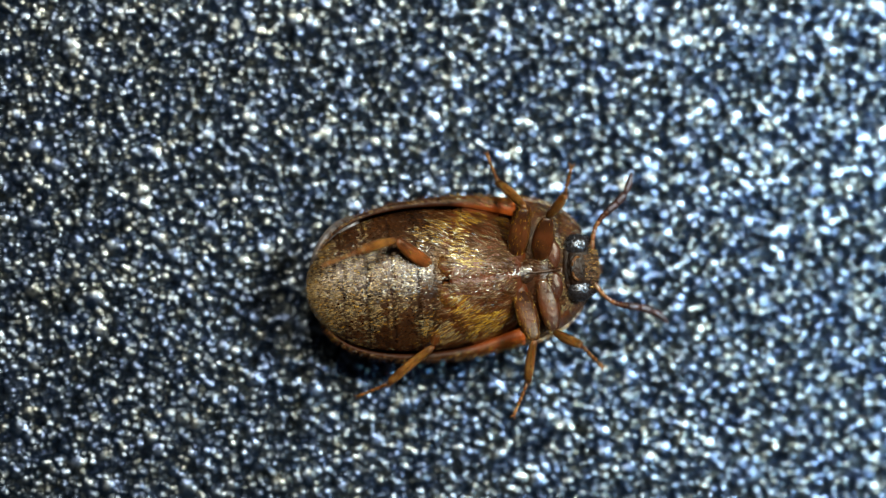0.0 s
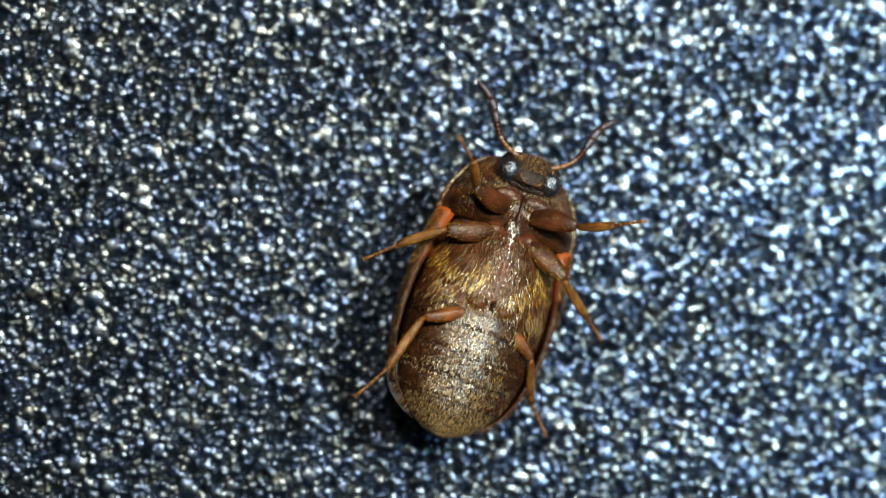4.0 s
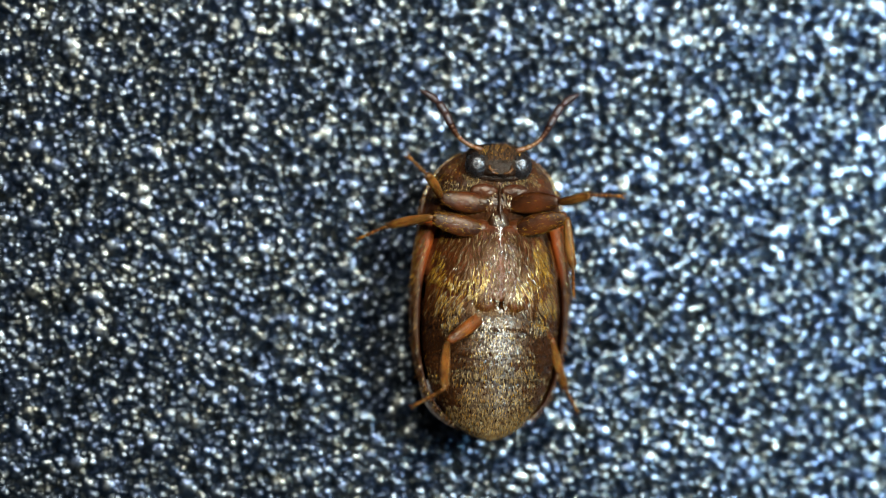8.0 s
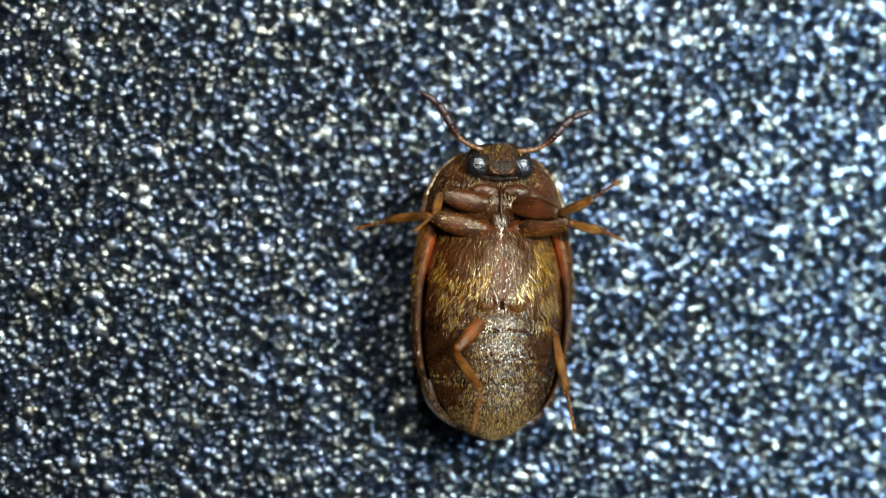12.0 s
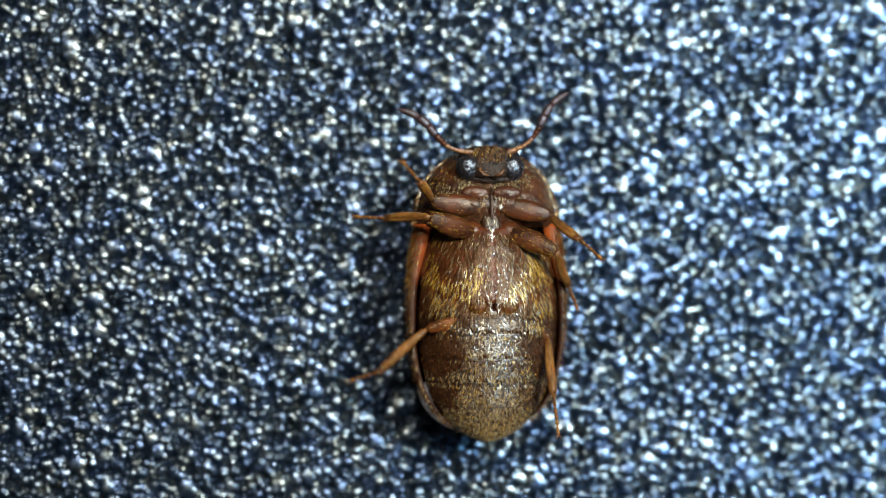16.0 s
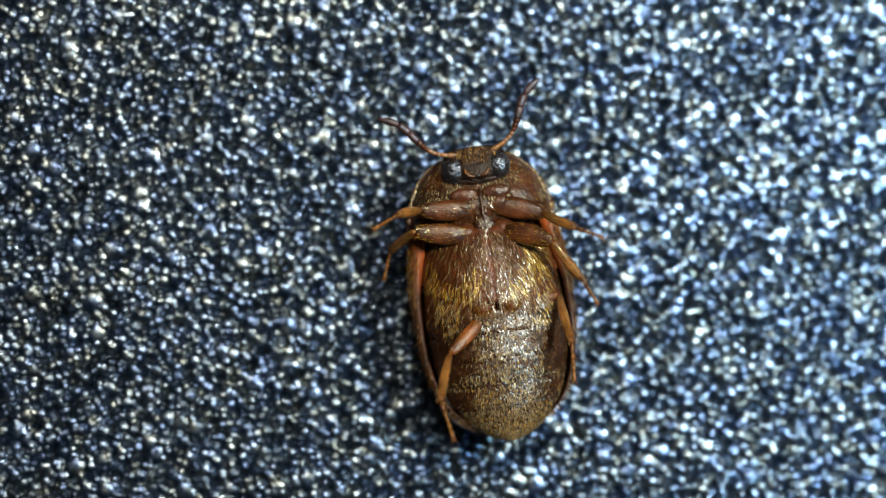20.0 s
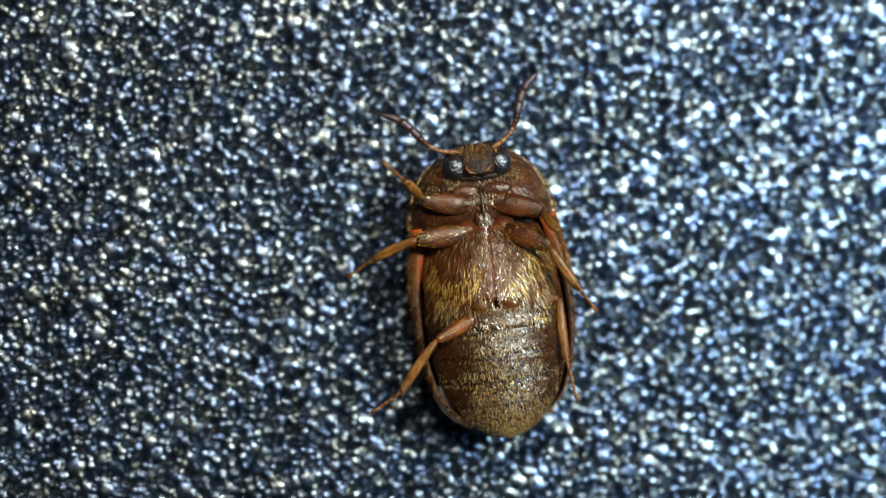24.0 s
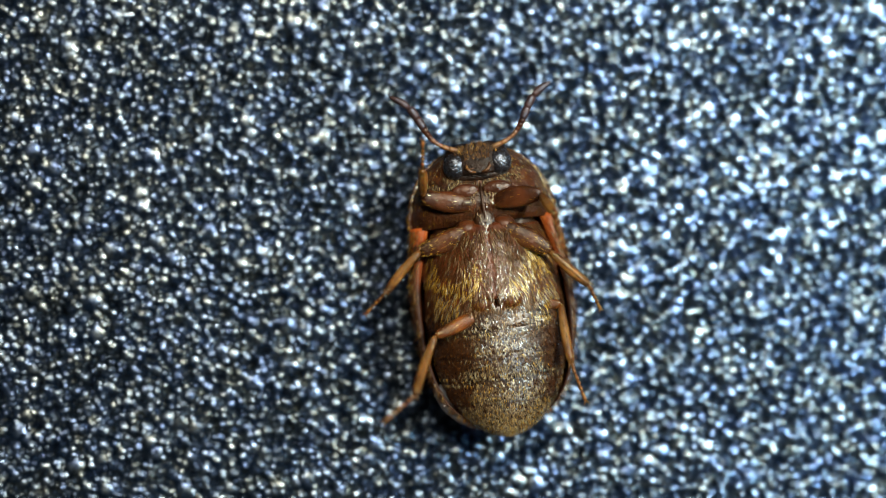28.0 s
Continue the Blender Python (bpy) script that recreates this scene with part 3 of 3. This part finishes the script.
    for _ in range(150):  # silvery tuft between the middle legs
        a, r = rng.uniform(0, 6.283), min(abs(rng.gauss(0, 0.5)), 1.0)
        x, y = 0.15 * r * math.cos(a), 0.66 + 0.22 * r * math.sin(a)
        breast_hair.append((Vector((x, y, max(0.915 + 0.06 * (1 - r * r) ** 0.5, skin(x, y) + 0.004 if y < 0.64 else 0))), Vector((rng.gauss(0, 0.3), -1, 0)).normalized(), Vector((x * 4, 0, 1)).normalized(), rng.uniform(0.02, 0.045), 0.0065, rng.choice((1, 1, 2))))
    head_hair = []
    for _ in range(600):
        a, r = rng.uniform(0, 6.283), rng.random() ** 0.5
        x, y = 0.24 * r * math.cos(a), 1.40 + 0.13 * r * math.sin(a)
        if abs(x) > 0.13 and y < 1.42:
            continue
        head_hair.append((Vector((x, y, 0.925 - 0.6 * x * x)), Vector((rng.gauss(0, 0.3), 1, 0.1)).normalized(), Vector((0, 0, 1)), rng.uniform(0.022, 0.045), 0.0055, rng.choice((0, 2, 2, 2, 2, 2, 2))))
    mats = [GOLD, PALE, BROWN]
    hair_mesh("belly_hair", belly_hair, mats, beetle, "short pale and brown lying hair")
    hair_mesh("breast_hair", breast_hair, mats, beetle, "golden and brown lying hair in patches")
    hair_mesh("shield_hair", shield_hair, mats, beetle, "golden and brown lying hair")
    hair_mesh("rim_fringe", fringe, mats, beetle, "fine fringe of hair along the rim")
    hair_mesh("head_hair", head_hair, mats, beetle, "short golden hair on the head")


make_body()
make_head()
ANTENNAE = {s: make_antenna(s) for s in (-1, 1)}
LEGS = {(w, s): make_leg(w, s) for w in ("front", "middle", "hind") for s in (-1, 1)}
make_hair()


# ---- what moves ----
def smooth_rows(spans):
    """Fill in rows every tenth of a second between those given."""
    rows = [r for span in spans for r in span]
    n = len(rows[0])
    cols = [[(r[0], r[k]) for r in rows] for k in range(1, n)]
    return [(i / 10, *(spline(c, i / 10) for c in cols)) for i in range(281)]


def keep_waving(spans):
    """Between two spans the legs go on as in the second before, at a little over half of the swing."""
    full = [list(spans[0])]
    for before, after in zip(spans, spans[1:]):
        (t0, *a), (t1, *b) = before[-1], after[0]
        if t1 - t0 > 1:
            rows = []
            for k in range(1, round((t1 - t0) / 0.5)):
                u, past = 0.5 * k / (t1 - t0), before[-1 - k][1:]
                rows.append((t0 + 0.5 * k, *(p + (q - p) * u + 0.6 * (o - p - (q - p) * u) for p, q, o in zip(a, b, past))))
            full.append(rows)
        full.append(list(after))
    return full


def turn_beetle(*spans):
    """Rows of seconds, x, y in millimetres, heading and roll."""
    rows = []
    for t, x, y, rz, roll in smooth_rows(spans):
        nod = spline(((0, -4), (1, -4), (2, -6), (3.5, -6), (5.5, -1), (9, 0)), t)  # head down at first
        rows.append((t, mm(x - 0.021, y + 0.003, 0.5 + LIFT) @ pose(0, 0, 0, 0, 0, rz) @ pose(0, 0, 0, 0, roll, 0) @ pose(0, 0, 0, nod, 0, 0) @ mm(0, -0.02 * nod / -6, -0.5)))
    walk(beetle, rows)


def along(at, az, el):
    """A pose whose x axis points that way."""
    return Matrix.Translation(at * MM) @ pose(0, 0, 0, 0, 0, az) @ pose(0, 0, 0, 0, -el, 0)


def wave_leg(which, side, *spans):
    """Rows of seconds and, for femur, tibia and foot, the bearing and rise in degrees."""
    femur, tibia, foot = LEGS[which, side]
    keys = [], [], []
    for t, *a in smooth_rows(keep_waving(spans)):
        at = Vector(HIPS[which, side])
        for k, length in enumerate(SIZES[which]):
            keys[k].append((t, along(at, a[2 * k], a[2 * k + 1])))
            at = at + Matrix.Rotation(radians(a[2 * k]), 3, "Z") @ Matrix.Rotation(radians(-a[2 * k + 1]), 3, "Y") @ Vector((length, 0, 0))
    walk(femur, keys[0])
    walk(tibia, keys[1])
    walk(foot, keys[2])


def wave_antennae(*spans):
    """Rows of seconds and the bearing of each antenna."""
    rows = smooth_rows(spans)
    for k, s in ((1, -1), (2, 1)):
        walk(ANTENNAE[s], [(r[0], mm(*ANTENNA_ROOT[s], 0, 0, r[k])) for r in rows])


def motions():
    """The beetle turns and rocks on its back while its legs and antennae wave."""
    turn_beetle(
        [(0, 0.072, -0.294, -85.2, 3), (0.5, 0.089, -0.359, -81.2, 4.5), (1, 0.207, -0.458, -57.6, 6), (1.5, 0.244, -0.412, -42.6, 7), (2, 0.358, -0.504, -31.3, 8), (2.5, 0.379, -0.496, -28.5, 8.5), (3, 0.318, -0.482, -38.3, 9), (3.5, 0.382, -0.5, -25.1, 8.4)],
        [(5.5, 0.451, -0.469, -9.8, 6), (6, 0.423, -0.46, -6.3, 6.2), (6.5, 0.438, -0.47, -6.1, 6.4), (7, 0.454, -0.461, -4.4, 6.6), (7.5, 0.479, -0.469, -2.9, 6.8), (8, 0.486, -0.467, -1.4, 7), (8.5, 0.458, -0.449, -1.2, 6.8), (9, 0.465, -0.438, 0.4, 6.6)],
        [(9.5, 0.505, -0.434, 1.9, 6.3), (10, 0.482, -0.445, -1.5, 6.1), (10.5, 0.487, -0.453, -1.7, 5.9), (11, 0.475, -0.444, -1.9, 5.7), (11.5, 0.448, -0.455, -3.3, 5.4), (12, 0.513, -0.468, -1.2, 5.2), (12.5, 0.405, -0.457, -9.7, 5)],
        [(14.5, 0.452, -0.472, -4.4, 3), (15, 0.464, -0.482, -4.5, 3), (15.5, 0.464, -0.48, 0, 3), (16, 0.466, -0.469, 0.1, 3), (16.5, 0.562, -0.468, 11.4, -1.2), (17, 0.575, -0.469, 12.5, -2), (17.5, 0.555, -0.479, 8.1, -2), (18, 0.579, -0.461, 9.3, -2)],
        [(18.5, 0.539, -0.468, 5.8, -2), (19, 0.561, -0.452, 10.3, -2), (19.5, 0.513, -0.448, 4.7, -2), (20, 0.535, -0.443, 8, -2), (20.5, 0.544, -0.444, 9.2, -2), (21, 0.546, -0.442, 6.9, -2), (21.5, 0.53, -0.441, 5.8, -2)],
        [(23.5, 0.546, -0.417, 7.9, -2), (24, 0.528, -0.415, 7.1, -2), (24.5, 0.511, -0.415, 6.7, -2), (25, 0.522, -0.415, 6.8, -2), (25.5, 0.506, -0.423, 6.9, -2), (26, 0.517, -0.406, 7, -2), (26.5, 0.519, -0.414, 7.1, -2), (27, 0.521, -0.405, 7.1, -2), (27.5, 0.522, -0.405, 7.2, -2), (28, 0.533, -0.404, 7.3, -2)])
    wave_leg("front", -1,
        [(0, 173, 28, 150, 52, 170, 30), (0.5, 168, 5, 148, 53, 156, 30), (1, 180, 5, 123, 43, 141, 30), (1.5, 169, 23, 138, 55, 148, 30), (2, 180, 5, 144, 29, 154, 30), (2.5, 92, 30, 216, 41, 151, 30), (3, 174, 26, 128, 55, 148, 30), (3.5, 163, 30, 142, 45, 148, 30)],
        [(5.5, 190, 5, 164, 55, 149, 30), (6, 187, 26, 131, 55, 149, 30), (6.5, 175, 21, 141, 52, 150, 30), (7, 171, 29, 146, 49, 155, 16), (7.5, 173, 5, 126, 55, 143, 30), (8, 173, 5, 135, 46, 143, 30), (8.5, 159, 5, 83, 52, 130, 30), (9, 170, 26, 102, 45, 116, 30)],
        [(9.5, 162, 5, 108, 55, 159, 30), (10, 178, 5, 202, 39, 202, 30), (10.5, 179, 13, 161, 47, 170, 15), (11, 170, 5, 120, 55, 139, 0), (11.5, 174, 21, 180, 55, 179, 15), (12, 169, 5, 239, 55, 219, 30), (12.5, 186, 5, 252, 43, 221, 30)],
        [(14.5, 190, 5, 238, 53, 228, 30), (15, 169, 25, 234, 55, 230, 30), (15.5, 188, 5, 184, 55, 182, 30), (16, 173, 5, 133, 55, 134, 30), (16.5, 176, 5, 167, 55, 178, 30), (17, 174, 5, 201, 55, 221, 30), (17.5, 174, 5, 153, 54, 166, 30), (18, 171, 5, 105, 52, 110, 30)],
        [(18.5, 174, 5, 126, 54, 119, 30), (19, 157, 26, 148, 55, 128, 30), (19.5, 173, 5, 153, 43, 165, 27), (20, 175, 5, 182, 55, 202, 30), (20.5, 176, 5, 195, 55, 212, 30), (21, 166, 30, 208, 55, 223, 30), (21.5, 172, 5, 155, 34, 208, 30)],
        [(23.5, 186, 5, 133, 49, 148, 30), (24, 167, 5, 128, 53, 133, 30), (24.5, 141, 30, 164, 54, 156, 30), (25, 167, 16, 200, 55, 180, 30), (25.5, 171, 30, 111, 52, 212, 30), (26, 154, 20, 249, 55, 243, 30), (26.5, 172, 30, 225, 55, 212, 30), (27, 155, 30, 201, 55, 181, 30), (27.5, 164, 25, 99, 55, 132, 30), (28, 165, 5, 85, 50, 83, 30)])
    wave_leg("middle", -1,
        [(0, 169, 20, -146, -52, -170, -37), (0.5, 171, 20, -130, -52, -157, -37), (1, 179, -5, -159, -48, -153, -37), (1.5, 205, -5, -147, -40, -148, -37), (2, 175, -5, -177, -10, -173, -37), (2.5, 165, 15, -159, -53, -149, 0), (3, 215, 5, -115, -4, -102, -19), (3.5, 175, 20, -185, -47, -191, -37)],
        [(5.5, 170, -5, -177, -4, -177, -37), (6, 172, 5, -167, -39, -162, -36), (6.5, 167, -5, -182, -24, -174, -24), (7, 165, 5, -179, -4, -186, 0), (7.5, 163, -5, -190, -4, -175, -37), (8, 168, 5, -167, -38, -152, -37), (8.5, 172, -5, -168, -35, -128, -37), (9, 169, 5, -168, -13, -207, -26)],
        [(9.5, 171, -5, -173, -9, -213, -33), (10, 176, 20, -174, -43, -165, -37), (10.5, 178, -5, -160, -5, -150, -37), (11, 166, 5, -160, -36, -149, -37), (11.5, 174, -5, -154, -29, -136, -37), (12, 166, -5, -173, -38, -162, -37), (12.5, 210, 15, -110, -4, -158, -37)],
        [(14.5, 188, -5, -154, -29, -140, -37), (15, 191, 20, -145, -16, -126, -37), (15.5, 191, 5, -167, -35, -127, -37), (16, 163, 20, -179, -39, -184, -37), (16.5, 182, -5, -155, -22, -143, -37), (17, 171, 5, -154, -14, -157, -37), (17.5, 170, 5, -180, -4, -180, 0), (18, 171, 5, -142, -35, -161, -37)],
        [(18.5, 181, -5, -155, -27, -132, -37), (19, 163, 20, -183, -53, -178, 0), (19.5, 203, 20, -135, -25, -112, -37), (20, 169, 5, -149, -53, -109, -37), (20.5, 192, 5, -133, -41, -160, -37), (21, 180, 17, -162, -39, -139, -37), (21.5, 195, -5, -152, -27, -137, -37)],
        [(23.5, 183, -5, -143, -37, -128, -37), (24, 182, 5, -162, -21, -152, -37), (24.5, 176, 20, -125, -45, -165, -24), (25, 171, 20, -177, -4, -166, -37), (25.5, 164, 16, -144, -53, -153, -37), (26, 182, 20, -163, -52, -140, -37), (26.5, 165, 5, -190, -4, -188, 0), (27, 162, 5, -192, -4, -181, 0), (27.5, 183, 5, -155, -4, -149, -37), (28, 196, -5, -137, -4, -139, -32)])
    wave_leg("hind", -1,
        [(0, -129, 20, -84, 47, -75, 20), (0.5, -150, 20, -96, 33, -75, 20), (1, -115, 14, -140, 50, -156, -37), (1.5, -151, 8, -123, -50, -106, -27), (2, -148, 8, -106, -34, -99, -29), (2.5, -151, 8, -115, -33, -126, 0), (3, -162, 8, -116, -4, -131, 0), (3.5, -136, 8, -90, 3, -88, -37)],
        [(5.5, -136, 8, -100, 26, -136, -37), (6, -162, 8, -115, -30, -85, -37), (6.5, -132, 20, -79, 36, -119, 20), (7, -158, -8, -121, -23, -137, -30), (7.5, -170, -8, -135, -19, -155, -28), (8, -145, 20, -104, 44, -144, -37), (8.5, -157, 20, -120, -33, -135, -37), (9, -115, 20, -51, 47, -70, 20)],
        [(9.5, -164, -8, -124, -4, -162, -6), (10, -151, 8, -105, -34, -86, 20), (10.5, -176, -8, -144, -19, -164, -12), (11, -120, 20, -71, 50, -111, 20), (11.5, -121, 20, -61, 50, -108, 20), (12, -133, 20, -64, 50, -104, 20), (12.5, -181, 8, -133, -33, -118, -37)],
        [(14.5, -124, 20, -87, 50, -112, -37), (15, -154, 8, -151, -48, -111, -37), (15.5, -182, 8, -126, -36, -147, -37), (16, -163, -8, -138, -4, -159, -37), (16.5, -147, 20, -68, 33, -157, -18), (17, -161, 8, -137, -4, -155, 0), (17.5, -135, 20, -73, 49, -152, 0), (18, -180, -8, -116, -24, -150, 0)],
        [(18.5, -100, 20, -78, 50, -116, 10), (19, -136, 20, -84, 50, -81, 20), (19.5, -133, 20, -53, 43, -80, 20), (20, -141, 20, -113, 45, -80, 20), (20.5, -143, 20, -81, 42, -100, 20), (21, -117, 20, -79, 50, -119, 20), (21.5, -191, -8, -119, -20, -144, 0)],
        [(23.5, -136, 8, -104, 40, -150, -21), (24, -156, 8, -131, -4, -151, -26), (24.5, -124, 20, -90, 44, -137, -3), (25, -141, 20, -106, 49, -123, 20), (25.5, -172, -8, -127, -8, -146, -27), (26, -124, 20, -106, 37, -146, 20), (26.5, -174, -8, -132, -4, -156, 0), (27, -119, 12, -68, 32, -89, 20), (27.5, -128, 20, -81, 49, -118, 10), (28, -160, 8, -116, -4, -147, 0)])
    wave_leg("front", 1,
        [(0, 8, 5, 57, 55, 37, 30), (0.5, 9, 30, -7, 31, -9, 30), (1, 26, 30, 40, 55, 60, 30), (1.5, 15, 30, 31, 50, 37, 30), (2, 15, 30, -20, 55, -40, 30), (2.5, 11, 30, -49, 49, -54, 30), (3, 8, 30, 19, 51, 39, 30), (3.5, 2, 30, 30, 31, 17, 30)],
        [(5.5, 3, 30, 3, 40, -9, 30), (6, 1, 30, -4, 42, -16, 30), (6.5, 4, 30, 26, 15, 24, 30), (7, 15, 12, 59, 46, 50, 30), (7.5, 23, 30, 69, 55, 24, 30), (8, 5, 29, 18, 55, -2, 30), (8.5, 6, 24, -33, 55, 14, 30), (9, 9, 20, 33, 55, 30, 30)],
        [(9.5, -7, 30, -51, 54, -62, 30), (10, 6, 17, 27, 50, 28, 30), (10.5, 6, 19, 21, 32, 25, 30), (11, -7, 23, 11, 33, 9, 0), (11.5, -4, 25, 9, 28, 6, 28), (12, -10, 30, 29, 40, 38, 30), (12.5, -5, 30, 26, 45, 20, 20)],
        [(14.5, -2, 25, 11, 0, 11, 0), (15, 22, 19, 84, 55, 104, 30), (15.5, 2, 5, 11, 14, 21, 17), (16, -11, 5, -44, 37, -46, 30), (16.5, 0, 5, 1, 32, -14, 30), (17, -5, 18, -39, 20, -33, 30), (17.5, -12, 5, -18, 10, 11, 30), (18, 6, 11, 64, 54, 55, 30)],
        [(18.5, -8, 7, 5, 53, 40, 30), (19, 10, 5, 15, 55, 26, 30), (19.5, -4, 5, -10, 0, -11, 0), (20, -16, 5, -34, 35, -30, 29), (20.5, 2, 5, 94, 46, 32, 30), (21, 12, 29, 74, 55, 94, 30), (21.5, -10, 5, -31, 0, -26, 0)],
        [(23.5, -21, 12, -60, 44, -70, 24), (24, -16, 9, -67, 55, -81, 30), (24.5, -14, 11, -24, 45, -34, 30), (25, 3, 6, 19, 35, 13, 30), (25.5, -12, 5, -23, 0, -32, 30), (26, -4, 5, 0, 0, 3, 11), (26.5, -4, 14, -32, 28, -41, 20), (27, 1, 5, -65, 55, -85, 30), (27.5, 1, 5, 49, 46, -88, 30), (28, 2, 21, -70, 55, -90, 30)])
    wave_leg("middle", 1,
        [(0, 10, 20, -6, -31, -28, 0), (0.5, -4, 20, -18, -52, -15, -23), (1, 5, 20, -27, -53, 8, -37), (1.5, -25, -5, -31, -4, -45, -37), (2, 14, 20, -34, -48, -8, -37), (2.5, 3, 20, -73, -4, -61, 0), (3, -24, 20, -31, -35, -15, -37), (3.5, -44, 5, -40, -4, -43, -37)],
        [(5.5, 6, 20, -18, -6, -44, -7), (6, -50, 20, -56, -4, -44, 0), (6.5, -32, 20, -49, -31, -49, -18), (7, -33, 16, -60, -4, -54, -37), (7.5, -31, 20, -64, -4, -57, -37), (8, 17, 20, -81, -4, -76, -36), (8.5, 8, 20, -55, -41, -58, -18), (9, -35, 13, -51, -4, -40, 0)],
        [(9.5, 10, 20, -54, -53, -15, -36), (10, 20, 20, 14, -31, -2, 0), (10.5, -3, 20, -33, -39, -30, 0), (11, -32, 20, -64, -4, -58, 0), (11.5, -6, 20, -21, -39, -19, -35), (12, 11, 20, -11, -33, -18, -37), (12.5, 4, 20, -60, -36, -33, -14)],
        [(14.5, 10, 20, -60, -51, -30, -24), (15, -14, 20, -42, -4, -19, -37), (15.5, -8, 20, -54, -32, -44, -22), (16, -24, 20, -61, -43, -61, -37), (16.5, 2, 20, -42, -46, -49, -35), (17, -21, 17, -17, -43, -26, -37), (17.5, -39, 5, -70, 29, -83, 0), (18, -43, 20, -51, -4, -53, 0)],
        [(18.5, -13, 17, -50, -28, -58, -18), (19, 10, 20, -77, -36, -63, -37), (19.5, -35, 5, -67, -4, -50, 0), (20, -21, 20, -59, -13, -63, -37), (20.5, -12, -5, -25, -4, -16, -37), (21, -42, 20, -61, -4, -68, -37), (21.5, -32, 5, -63, -12, -66, -37)],
        [(23.5, -14, 9, -73, -46, -58, -37), (24, -30, 20, -62, -4, -56, -37), (24.5, -44, 5, -69, 21, -66, -31), (25, -9, 20, -78, -4, -77, -25), (25.5, -51, 5, -62, -4, -60, -12), (26, -47, 5, -46, -4, -43, 0), (26.5, -46, 5, -63, -4, -67, 0), (27, -43, 5, -59, -4, -55, 0), (27.5, -39, 5, -54, -4, -62, -18), (28, -35, 5, -48, -4, -68, -37)])
    wave_leg("hind", 1,
        [(0, -8, -16, -52, -21, -67, -37), (0.5, -1, -16, -87, 3, -84, 0), (1, -10, -16, -48, -53, -55, -37), (1.5, -11, -16, -2, -4, 1, -37), (2, -41, 12, -89, 36, -121, 20), (2.5, 0, -16, -85, 20, -88, 20), (3, -44, 0, -54, -49, -36, -15), (3.5, 0, -16, -45, -42, -33, -37)],
        [(5.5, -34, -7, -103, 3, -88, 20), (6, -10, -16, -76, -4, -80, -37), (6.5, 8, -16, -30, -24, -31, -37), (7, -9, -16, -52, -14, -48, -37), (7.5, 18, -16, -42, -4, -36, -37), (8, -29, -16, -67, -24, -51, -37), (8.5, -19, -16, -71, -49, -37, -37), (9, -58, 29, -123, 50, -163, 20)],
        [(9.5, -63, 34, -117, 19, -102, 10), (10, -33, -10, -66, -28, -41, 0), (10.5, -1, -16, -86, 26, -110, 20), (11, 7, -16, -61, -42, -36, 0), (11.5, 8, -16, -72, -4, -59, 10), (12, -25, -16, -83, 25, -82, 20), (12.5, 7, -16, -97, 37, -80, 20)],
        [(14.5, -28, -16, -91, 3, -71, 20), (15, -71, 31, -126, 36, -161, 20), (15.5, -9, -16, -93, 3, -124, 20), (16, -29, -16, -89, 24, -87, 20), (16.5, -19, -16, -129, 3, -108, 20), (17, -40, -4, -93, 17, -128, 20), (17.5, 0, -16, -95, 25, -136, 20), (18, -71, 40, -104, 37, -144, 20)],
        [(18.5, -5, -16, -77, -18, -65, 0), (19, -41, -1, -91, 21, -98, 20), (19.5, 3, -16, -76, -20, -97, 20), (20, 8, -16, -88, 43, -96, 20), (20.5, 4, -16, -93, 3, -96, 20), (21, -34, -7, -100, 27, -97, 20), (21.5, -77, 40, -119, 22, -92, 16)],
        [(23.5, -8, -16, -76, -14, -72, 0), (24, 3, -16, -91, 3, -82, 0), (24.5, -11, -16, -61, -53, -77, -18), (25, -7, -16, -77, -4, -72, -37), (25.5, -5, -16, -87, 3, -70, -37), (26, -5, -16, -78, -37, -69, -37), (26.5, -6, -16, -84, -17, -79, -18), (27, 11, -16, -89, 3, -89, 0), (27.5, 2, -16, -89, 3, -84, 10), (28, -5, -16, -89, 18, -78, 20)])
    wave_antennae(
        [(0, 58, -33), (0.5, 59, -19), (1, 57, -30), (1.5, 70, -18), (2, 53, -36), (2.5, 55, -32), (3, 50, -36), (3.5, 50, -36)],
        [(5.5, 51, -35), (6, 51, -47), (6.5, 50, -40), (7, 51, -39), (7.5, 49, -43), (8, 49, -47), (8.5, 49, -51), (9, 40, -49)],
        [(9.5, 35, -57), (10, 38, -61), (10.5, 40, -57), (11, 42, -63), (11.5, 47, -57), (12, 50, -61), (12.5, 52, -65)],
        [(14.5, 56, -61), (15, 55, -50), (15.5, 59, -48), (16, 61, -46), (16.5, 60, -44), (17, 59, -50), (17.5, 59, -53), (18, 59, -51)],
        [(18.5, 61, -45), (19, 58, -44), (19.5, 56, -44), (20, 58, -42), (20.5, 57, -40), (21, 57, -39), (21.5, 59, -44)],
        [(23.5, 59, -39), (24, 58, -38), (24.5, 59, -40), (25, 58, -42), (25.5, 56, -43), (26, 58, -43), (26.5, 58, -38), (27, 56, -44), (27.5, 50, -47), (28, 45, -49)])


motions()
